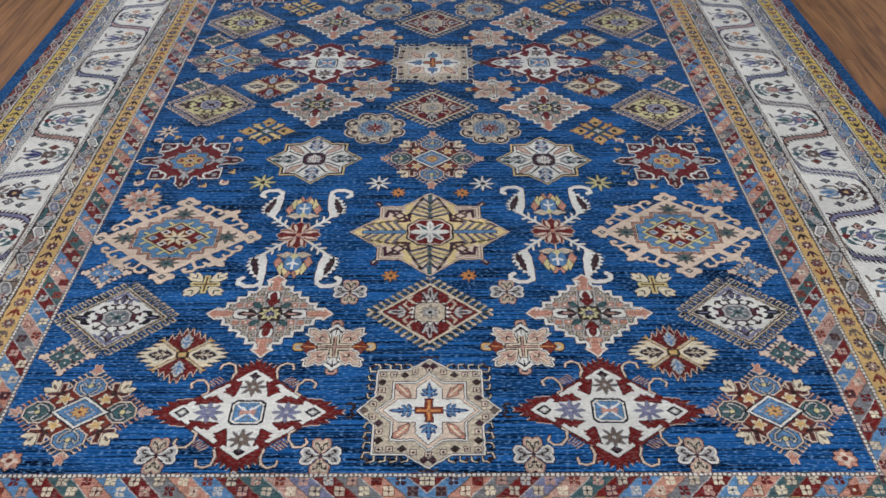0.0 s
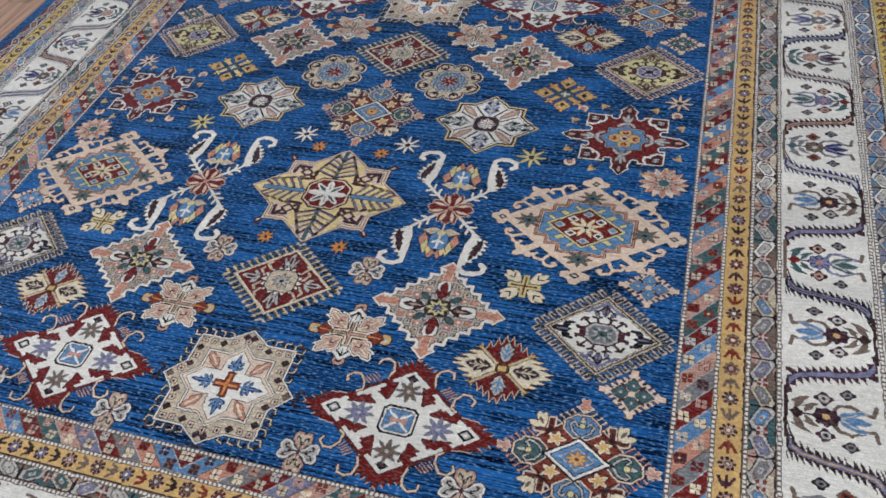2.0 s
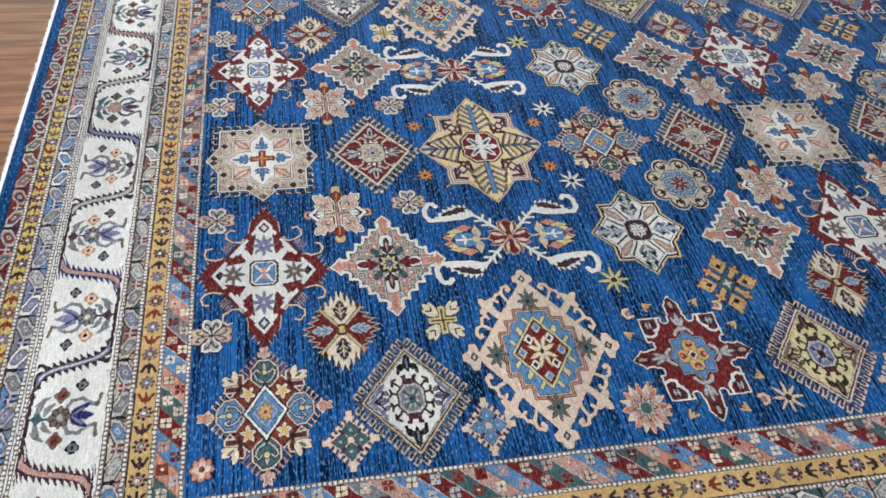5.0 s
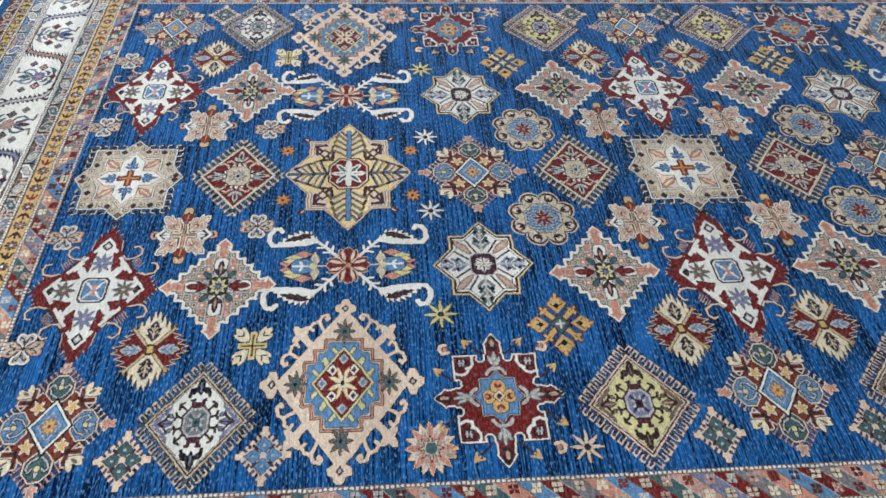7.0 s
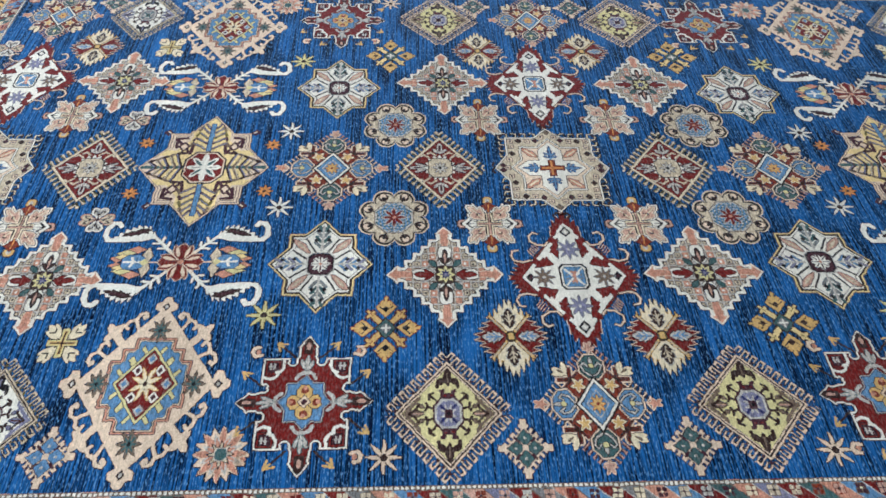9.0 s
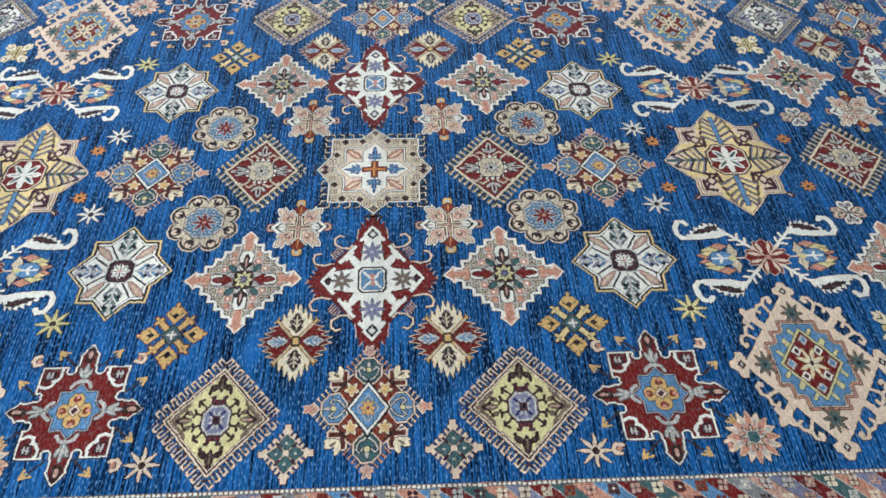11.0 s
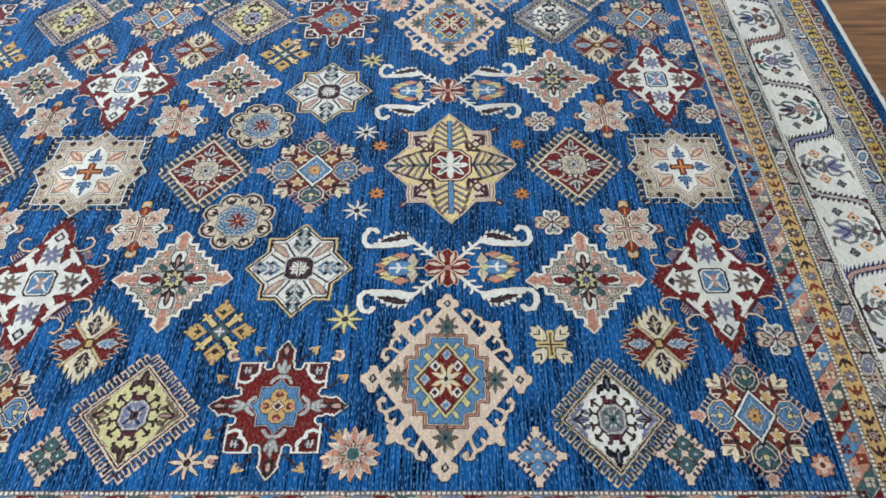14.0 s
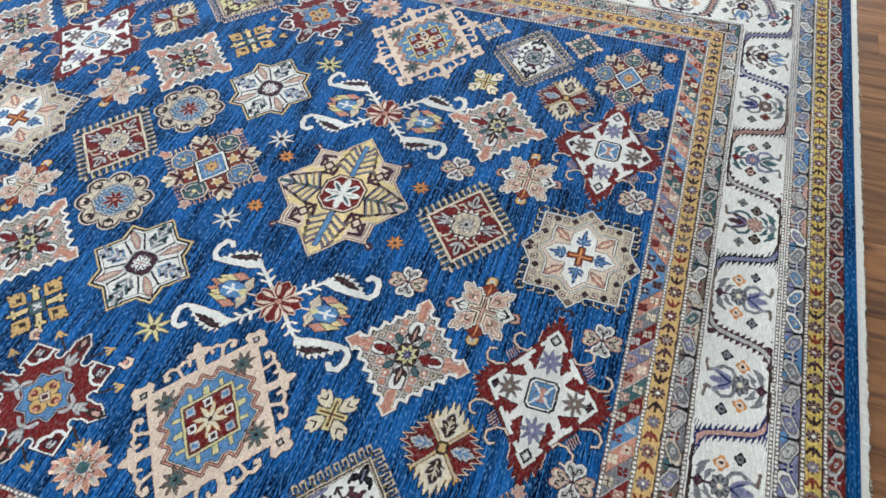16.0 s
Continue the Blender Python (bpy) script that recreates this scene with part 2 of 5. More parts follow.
def leaf(p, q, x0, y0, x1, y1, w, teeth=3):
    """A jagged leaf from one point to another."""
    dx, dy = x1 - x0, y1 - y0
    n = math.hypot(dx, dy)
    t, s = ((p - x0) * dx + (q - y0) * dy) / n / n, abs((p - x0) * dy - (q - y0) * dx) / n
    width = w * np.sin(np.clip(t, 0, 1) * math.pi) ** 0.7 * (0.6 + 0.4 * ((t * teeth) % 1))
    return (t > 0) & (t < 1) & (s < width)


def grow(m, n=1):
    for _ in range(n):
        g = m.copy()
        g[1:] |= m[:-1]
        g[:-1] |= m[1:]
        g[:, 1:] |= m[:, :-1]
        g[:, :-1] |= m[:, 1:]
        m = g
    return m


def shrink(m, n=1):
    return ~grow(~m, n)


def wander(shape, seed, far=0.0004, near=0.0002):
    """The hand of the weaver: lines stray by a knot here and there."""
    rng = np.random.default_rng(seed)
    coarse = rng.normal(0, 1, (shape[0] // 6 + 2, shape[1] // 6 + 2))
    wide = np.kron(coarse, np.ones((6, 6)))[:shape[0], :shape[1]]
    wide = (wide + np.roll(wide, 2, 0) + np.roll(wide, 3, 1) + np.roll(wide, (2, 3), (0, 1))) / 4
    return far * wide * 1.6 + near * rng.normal(0, 1, shape)


class Knots:
    """A patch of pile: p runs along the rug, q across it, both folded about the middle."""

    def __init__(self, hp, hq, pitch=0.0022):
        a, b = np.arange(-hp, hp, pitch) + pitch / 2, np.arange(-hq, hq, pitch) + pitch / 2
        self.P, self.Q = np.meshgrid(a, b)
        seed = int(hp * 1e5 + hq * 1e3)
        self.p, self.q = abs(self.P + wander(self.P.shape, seed)), abs(self.Q + wander(self.P.shape, seed + 1))
        self.a = np.full(self.P.shape, -1, np.int16)
        self.pitch, self.origin = pitch, (a[0] - pitch / 2, b[0] - pitch / 2)

    def put(self, m, c, rim=None, n=1):
        self.a[m] = COL[c]
        if rim:
            self.a[m & ~shrink(m, n)] = COL[rim]

    def clear(self, m):
        self.a[m] = -1

    def rim(self, c, n=1):
        m = self.a >= 0
        self.a[grow(m, n) & ~m] = COL[c]


def weave_mesh(name, a, pitch, origin, swap=True, z0=0.0):
    """One face for every rectangle of like knots; dark wool lies a little lower than light wool."""
    rects, active = [], {}
    for j in range(a.shape[0] + 1):
        runs = {}
        if j < a.shape[0]:
            row = a[j]
            cuts = np.flatnonzero(np.diff(row)) + 1
            starts = [0, *cuts.tolist()]
            ends = [*cuts.tolist(), len(row)]
            vals = row[starts].tolist()
            for s, e, v in zip(starts, ends, vals):
                if v >= 0:
                    runs[(s, e, v)] = active.pop((s, e, v), j)
        rects += [(s, e, v, j0, j) for (s, e, v), j0 in active.items()]
        active = runs
    r = np.array(rects, float).reshape(-1, 5)
    x0, x1, y0, y1 = (origin[0] + r[:, 0] * pitch, origin[0] + r[:, 1] * pitch, origin[1] + r[:, 3] * pitch, origin[1] + r[:, 4] * pitch)
    col = r[:, 2].astype(int)
    z = z0 + np.where(np.isin(col, list(DARKS)), 0.0006, 0.0012)
    n = len(r)
    co = np.empty((n, 4, 3))
    co[:, :, 2] = z[:, None]
    along, across = np.stack([x0, x1, x1, x0], 1), np.stack([y0, y0, y1, y1], 1)
    if swap:
        co[:, :, 0], co[:, :, 1] = across[:, ::-1], along[:, ::-1]
    else:
        co[:, :, 0], co[:, :, 1] = along, across
    used = sorted(set(col.tolist()))
    slot = np.zeros(max(used) + 1, int)
    slot[used] = range(len(used))
    me = bpy.data.meshes.new(name)
    me.vertices.add(4 * n)
    me.vertices.foreach_set("co", co.astype(np.float32).ravel())
    me.loops.add(4 * n)
    me.loops.foreach_set("vertex_index", np.arange(4 * n, dtype=np.int32))
    me.polygons.add(n)
    me.polygons.foreach_set("loop_start", np.arange(0, 4 * n, 4, dtype=np.int32))
    for c in used:
        me.materials.append(YARNS[c])
    me.polygons.foreach_set("material_index", slot[col].astype(np.int32))
    me.update(calc_edges=True)
    return me

# ---- motifs of the field ----
def square_star(k):
    p, q = k.p, k.q
    # open hooks all round the square
    for i in range(4):
        cp, cq = 0.046 + i * 0.029, 0.056 + i * 0.027
        for x, y, c, e in ((p, q, cp, 0.14), (q, p, cq, 0.134)):
            hook = path_mask(x, y, [(c - 0.008, e - 0.004), (c - 0.008, e + 0.013), (c + 0.006, e + 0.017), (c + 0.009, e + 0.007)], 0.0042)
            k.put(hook, "brown" if i % 2 else "dark")
            k.put(path_mask(x, y, [(c - 0.008, e - 0.004), (c - 0.008, e + 0.013), (c + 0.006, e + 0.017)], 0.0014), "cream")
    k.put(path_mask(p, q, [(0.0, 0.194), (0.014, 0.186), (0.024, 0.196), (0.02, 0.204)], 0.0034), "brown")
    k.put(path_mask(p, q, [(0.17, 0.0), (0.178, 0.01), (0.172, 0.022)], 0.0034), "brown")
    body = rect(p, q, 0, 0, 0.134, 0.139) | (p > 0.125) & ((p - 0.132) / 0.04 + q / 0.06 < 1) | (q > 0.13) & ((q - 0.137) / 0.048 + p / 0.046 < 1)
    k.put(body, "beige", "dark", 1)
    k.put(shrink(body, 1) & ~shrink(body, 3), "ivory")
    k.put(shrink(body, 3) & ~shrink(body, 4), "taupe")
    spots = ((0.116, 0.119), (0.09, 0.121), (0.064, 0.121), (0.038, 0.124), (0.02, 0.14), (0.0, 0.162), (0.115, 0.092), (0.114, 0.064), (0.124, 0.036), (0.145, 0.01), (0.131, 0.0))
    for j, (cp, cq) in enumerate(spots):
        if j % 2:
            k.put(dia(p, q, cp, cq, 0.0115, 0.0125), ("mauve", "brown", "taupe")[j % 3], "dark")
        else:
            k.put(rect(p, q, cp, cq, 0.0085, 0.009), "peach", "mauve")
            k.put(dia(p, q, cp, cq, 0.0045, 0.0045), "dark")
    inner = rect(p, q, 0, 0, 0.093, 0.096) | dia(p, q, 0, 0, 0.124, 0.136)
    k.put(inner, "dark")
    k.put(shrink(inner, 1), "ivory")
    k.put(shrink(inner, 3), "dark")
    k.put(shrink(inner, 4), "peach")
    # salmon leaves in the corners of the inner star
    corner = leaf(p, q, 0.04, 0.046, 0.084, 0.086, 0.013, 2)
    k.put(grow(corner, 1), "brown")
    k.put(corner, "salmon")
    k.put(seg(p, q, 0.05, 0.054, 0.074, 0.076, 0.0026), "cream")
    cross = rect(p, q, 0, 0, 0.07, 0.03) | (p > 0.068) & ((p - 0.068) / 0.032 + q / 0.03 < 1) | rect(p, q, 0, 0, 0.033, 0.078) | (q > 0.075) & ((q - 0.076) / 0.036 + p / 0.033 < 1)
    k.put(grow(cross, 2), "brown")
    k.put(grow(cross, 1), "ivory")
    k.put(cross, "ivory")
    for x, y, s in ((p, q, 1.0), (q, p, 1.12)):
        sprig = leaf(x, y, 0.034, 0, 0.09 * s, 0, 0.009, 3) | leaf(x, y, 0.042, 0.002, 0.055, 0.022, 0.0065, 1) | leaf(x, y, 0.054, 0.002, 0.068, 0.019, 0.0065, 1)
        k.put(sprig, "navy")
        k.put(seg(x, y, 0.036, 0, 0.078 * s, 0, 0.0028) | seg(x, y, 0.046, 0.006, 0.053, 0.016, 0.0026) | seg(x, y, 0.058, 0.005, 0.065, 0.014, 0.0026), "sky")
    k.put(rect(p, q, 0, 0, 0.037, 0.011) | rect(p, q, 0, 0, 0.0115, 0.036), "rust", "brown")
    k.put(rect(p, q, 0, 0, 0.031, 0.0034) | rect(p, q, 0, 0, 0.0034, 0.031), "orange")
    k.put(rect(p, q, 0, 0, 0.0022, 0.0022), "mauve")


def flame_lozenge(k):
    p, q = k.p, k.q
    t = q / 0.175 - p / 0.13
    e = p / 0.134 + q / 0.184
    at = abs(t)
    saw = (t * 9.6) % 1
    # red flames, broad at the four tips and narrow along the edges
    fp, fq = (p * 82 + 0.5) % 1, (q * 74 + 0.5) % 1
    flame = (e < 1.015 + 0.055 * saw) | (p < 0.042 - 0.1 * (q - 0.12)) & (q > 0.1) & (q < 0.206 + 0.03 * fp - p * 1.3)
    flame |= (q < 0.05) & (p > 0.085) & (p < 0.15 + 0.02 * fq - q * 0.5)
    k.put(flame, "red")
    edge = grow(flame, 1) & ~flame
    k.a[edge] = COL["brown"]
    k.a[edge & (np.where(q > 0.1, fp, fq) > 0.4) & (at > 0.45)] = COL["peach"]
    # open loops beyond each edge with a short comb between them
    comb = (e > 1.09) & (e < 1.3) & (abs(t + 0.2) < 0.16)
    k.put(comb & ((t * 15) % 1 < 0.5), "rust")
    k.put(comb & ((t * 15) % 1 < 0.22), "peach")
    for pts in ([(0.052, 0.118), (0.06, 0.106), (0.08, 0.108), (0.098, 0.122), (0.099, 0.14), (0.088, 0.152), (0.076, 0.148)],
                [(0.106, 0.056), (0.124, 0.05), (0.146, 0.056), (0.154, 0.072), (0.148, 0.088), (0.134, 0.09)]):
        k.put(path_mask(p, q, pts, 0.0046), "brown")
        k.put(path_mask(p, q, pts, 0.0025), "peach")
    k.put(e < 1.0, "ivory", "brown", 1)
    # red wedges on both sides of a white arm that flares towards the edge
    wedge = (e > 0.57) & (e < 0.9) & (at > 0.1) & (at < 0.1 + (e - 0.53) * 1.42) & (at < 0.57)
    k.put(wedge, "red", "brown")
    k.put((e > 0.78) & (e < 0.9) & (at > 0.07) & (at < 0.15), "red")
    k.put((e > 0.9) & (e < 0.985) & ((at < 0.3) | (at > 0.52)), "ivory")
    k.put((e > 0.88) & (e < 1.02) & (at > 0.32) & (at < 0.5), "red")
    k.put((e > 0.84) & (e < 0.92) & (at < 0.16), "ivory")
    for cp, cq, a, b, c in ((0, 0.156, 0.024, 0.03, "ivory"), (0, 0.154, 0.016, 0.02, "dark"), (0, 0.154, 0.0095, 0.012, "silver"), (0, 0.154, 0.0045, 0.006, "ivory"),
                            (0.112, 0, 0.019, 0.024, "ivory"), (0.111, 0, 0.0125, 0.0155, "dark"), (0.111, 0, 0.006, 0.008, "mauve")):
        k.put(dia(p, q, cp, cq, a, b), c)
    k.put(rays(p, q, 0, 0.092, 0.033, 0.038, 8, 0.42), "lilac", "grey")
    k.put(rays(p, q, 0.077, 0, 0.031, 0.035, 8, 0.42), "teal" if k.tone else "taupe", "grey")
    k.put(oval(p, q, 0, 0.092, 0.004, 0.005) | oval(p, q, 0.077, 0, 0.004, 0.005), "silver")
    k.put(octa(p, q, 0, 0, 0.037, 0.042, 0.72), "dark")
    k.put(octa(p, q, 0, 0, 0.032, 0.037, 0.72), "ivory")
    k.put(octa(p, q, 0, 0, 0.028, 0.033, 0.72), "sky", "teal")
    k.put(seg(p, q, 0.006, 0.006, 0.021, 0.025, 0.0028), "ivory")
    k.put(oval(p, q, 0.017, 0.006, 0.003, 0.003) | oval(p, q, 0.005, 0.02, 0.003, 0.003), "grey")
    k.put(rect(p, q, 0, 0, 0.004, 0.014) | rect(p, q, 0, 0.015, 0.008, 0.003), "salmon")


def stepped_lozenge(k):
    p, q = k.p, k.q
    a, b, n = 0.132, 0.15, 6
    cp, cq = p / a * n, q / b * n
    shell = np.floor(cp) + np.floor(cq)
    fp, fq = abs(cp % 1 - 0.5), abs(cq % 1 - 0.5)
    body = shell < n
    tip = rect(p, q, 0.118, 0, 0.026, 0.013) & (p > 0.1) | (p > 0.13) & ((p - 0.14) / 0.014 + q / 0.015 < 1)
    tip2 = (p < 0.013) & (q > 0.11) & (q < 0.156) | (p / 0.015 + (q - 0.152) / 0.018 < 1) & (q > 0.145)
    k.put(body | grow(tip | tip2, 2), "ivory")
    k.rim("brown", 1)
    inner = shrink(body, 4)
    k.put(inner, "silver", "brown")
    cells = shrink(inner, 1)
    # checks: outlined squares, every other one salmon
    even = (np.floor(cp) + 2 * np.floor(cq)) % 3
    k.put(cells, "beige")
    k.put(cells & ((fp > 0.42) | (fq > 0.42)), "silver")
    k.put(cells & (np.maximum(fp, fq) < 0.4) & (np.maximum(fp, fq) > 0.28), "taupe")
    k.put(cells & (np.maximum(fp, fq) < 0.12), "dark")
    k.put(cells & (shell == 3) & (even != 0) & (np.maximum(fp, fq) < 0.38), "salmon")
    k.put(cells & (shell == 4) & (even == 1) & (np.maximum(fp, fq) < 0.36), "salmon")
    k.put(cells & (shell == 3) & (np.maximum(fp, fq) < 0.14), "ivory")
    k.put(cells & (shell < 3), "silver")
    k.put(cells & (shell < 3) & ((fp > 0.42) | (fq > 0.42)), "taupe")
    k.put(rect(p, q, 0.11, 0, 0.034, 0.011) & (p > 0.08) | tip, "salmon", "peach")
    k.put(rect(p, q, 0, 0.12, 0.0105, 0.036) & (q > 0.092) | tip2, "salmon", "peach")
    k.put(octa(p, q, 0.06, 0, 0.03, 0.019) | octa(p, q, 0, 0.066, 0.019, 0.034), "ivory", "brown")
    k.put(leaf(p, q, 0.026, 0, 0.086, 0, 0.016, 2) | leaf(p, q, 0.03, 0.004, 0.06, 0.017, 0.007, 1), "red", "brown")
    k.put(leaf(p, q, 0, 0.03, 0, 0.09, 0.012, 2) | leaf(p, q, 0.004, 0.036, 0.018, 0.062, 0.006, 1), "brown", "dark")
    k.put(leaf(p, q, 0, 0.04, 0, 0.076, 0.004, 1), "pink")
    k.put(leaf(p, q, 0.02, 0.024, 0.044, 0.052, 0.012, 1), "teal", "dark")
    k.put(octa(p, q, 0, 0, 0.027, 0.031), "brown")
    k.put(rays(p, q, 0, 0, 0.026, 0.03, 8, 0.55), "yellow")
    k.put(rays(p, q, 0, 0, 0.016, 0.019, 8, 0.4), "navy")
    k.put(oval(p, q, 0, 0, 0.005, 0.006), "lilac")


def comb_lozenge(k):
    p, q = k.p, k.q
    a, b = 0.1, 0.128
    e, t = p / a + q / b, p / a - q / b
    ph = (t * 4.2 + 0.15) % 1
    teeth = (e > 1.0) & (e < 1.4) & (abs(t) < 1.24)
    k.put(teeth & (ph < 0.68), "dark")
    k.put(teeth & (ph > 0.08) & (ph < 0.32), "beige")
    k.put(teeth & (e > 1.29) & (e < 1.37) & (ph < 0.6), "beige")
    k.put(teeth & (ph > 0.44) & (ph < 0.56) & (e > 1.14), "olive")
    for lim, c in ((1.1, "dark"), (1.085, "beige"), (1.04, "cream"), (0.99, "dark"), (0.975, "red")):
        k.put(e < lim, c)
    # fans towards the sides, fleurs towards the ends, sprigs between
    fan = leaf(p, q, 0.04, 0, 0.09, 0, 0.01, 2) | leaf(p, q, 0.04, 0.008, 0.074, 0.02, 0.0065, 2) | (q < 0.004) & (p > 0.036) & (p < 0.09)
    k.put(grow(fan, 1), "dark")
    k.put(fan, "silver")
    k.put(leaf(p, q, 0.05, 0, 0.08, 0, 0.005, 1) | seg(p, q, 0.044, 0.012, 0.068, 0.022, 0.002), "mauve")
    fleur = leaf(p, q, 0, 0.06, 0, 0.112, 0.01, 1) | leaf(p, q, 0.004, 0.064, 0.02, 0.084, 0.006, 1)
    k.put(grow(fleur, 1), "dark")
    k.put(fleur, "silver")
    k.put(leaf(p, q, 0, 0.07, 0, 0.102, 0.005, 1), "mauve")
    for pts in ([(0.012, 0.054), (0.028, 0.068), (0.036, 0.062)], [(0.032, 0.044), (0.048, 0.058), (0.056, 0.05)]):
        k.put(path_mask(p, q, pts, 0.0032), "beige")
    k.put(rays(p, q, 0, 0, 0.05, 0.059, 16, 0.72), "dark")
    k.put(rays(p, q, 0, 0, 0.047, 0.056, 16, 0.74), "ivory")
    k.put(octa(p, q, 0, 0, 0.036, 0.042), "dark")
    k.put(octa(p, q, 0, 0, 0.033, 0.039), "beige")
    k.put(rays(p, q, 0, 0, 0.026, 0.03, 8, 0.5), "taupe")
    k.put(rays(p, q, 0, 0, 0.022, 0.026, 8, 0.3), "silver")
    k.put(oval(p, q, 0, 0, 0.0055, 0.0065), "dark")


def yellow_star(k):
    p, q = k.p, k.q
    star = rect(p, q, 0, 0, 0.121, 0.153) | dia(p, q, 0, 0, 0.188, 0.238)
    # little horns on the four corners
    horn = path_mask(p, q, [(0.116, 0.146), (0.13, 0.166), (0.139, 0.158), (0.128, 0.146)], 0.0044)
    k.put(horn, "mauve")
    k.put(path_mask(p, q, [(0.124, 0.154), (0.13, 0.16)], 0.0022), "peach")
    k.put(star, "lemon", "brown", 1)
    edge = shrink(star, 1)
    k.put(edge & ~shrink(edge, 2), "peach")
    k.put(shrink(edge, 2) & ~shrink(edge, 3), "mauve")
    tone = shrink(edge, 3)
    k.put(tone & (p / 0.188 + q / 0.238 > 0.8) & (p > 0.056) & (q > 0.074), "peach")
    k.put(tone & (p / 0.188 + q * 0.7 / 0.238 > 0.74) & (q < 0.05), "peach")
    k.put(shrink(edge, 6) & ~shrink(edge, 7) & (p > 0.056) & (q > 0.074), "mauve")
    # double-headed arrows on the diagonals
    k.put(path_mask(p, q, [(0.05, 0.06), (0.094, 0.12)], 0.0046), "mauve")
    for pts in ([(0.046, 0.098), (0.05, 0.064), (0.078, 0.06)], [(0.094, 0.088), (0.097, 0.126), (0.068, 0.13)]):
        k.put(path_mask(p, q, pts, 0.0052) & tone, "mauve")
    k.put(dia(p, q, 0.073, 0.091, 0.019, 0.023), "mauve")
    k.put(dia(p, q, 0.073, 0.091, 0.01, 0.013), "peach")
    # feathers: a blue stem towards the sides, grey-green towards the ends
    k.put(rect(p, q, 0, 0.134, 0.0085, 0.064), "sky", "navy")
    for n, c in enumerate((0.082, 0.106, 0.13, 0.154, 0.176)):
        w = 0.04 * (1 - (c - 0.07) / 0.17)
        k.put(path_mask(p, q, [(0.011, c), (0.012 + w, c + 0.026), (0.018 + w, c + 0.012)], 0.0044) & tone, ("taupe", "mauve", "olive")[n % 3])
        k.put(path_mask(p, q, [(0.012, c + 0.003), (0.01 + w, c + 0.024)], 0.0016) & tone, "lilac")
    k.put(seg(p, q, 0.062, 0, 0.172, 0, 0.0066), "teal")
    for n, c in enumerate((0.066, 0.084, 0.102, 0.12, 0.138)):
        w = 0.056 * (1 - (c - 0.06) / 0.11)
        k.put(path_mask(p, q, [(c, 0.004), (c + 0.02, 0.006 + w), (c + 0.009, 0.013 + w)], 0.0048) & tone, ("brown", "taupe")[n % 2])
        k.put(path_mask(p, q, [(c + 0.004, 0.004), (c + 0.02, 0.003 + w)], 0.0018) & tone, ("lilac", "beige")[n % 2])
    for a, c in ((1.0, "dark"), (0.93, "peach"), (0.86, "red")):
        k.put(octa(p, q, 0, 0, 0.06 * a, 0.069 * a, 0.5), c)
    lf = leaf(p, q, 0, 0, 0.05, 0, 0.014, 2) | leaf(p, q, 0, 0, 0, 0.058, 0.014, 2) | leaf(p, q, 0, 0, 0.036, 0.04, 0.012, 2)
    k.put(lf, "ivory")
    k.put(leaf(p, q, 0.006, 0.006, 0.03, 0.033, 0.0055, 2), "teal")
    k.put(seg(p, q, 0.012, 0, 0.034, 0, 0.0018), "grey")


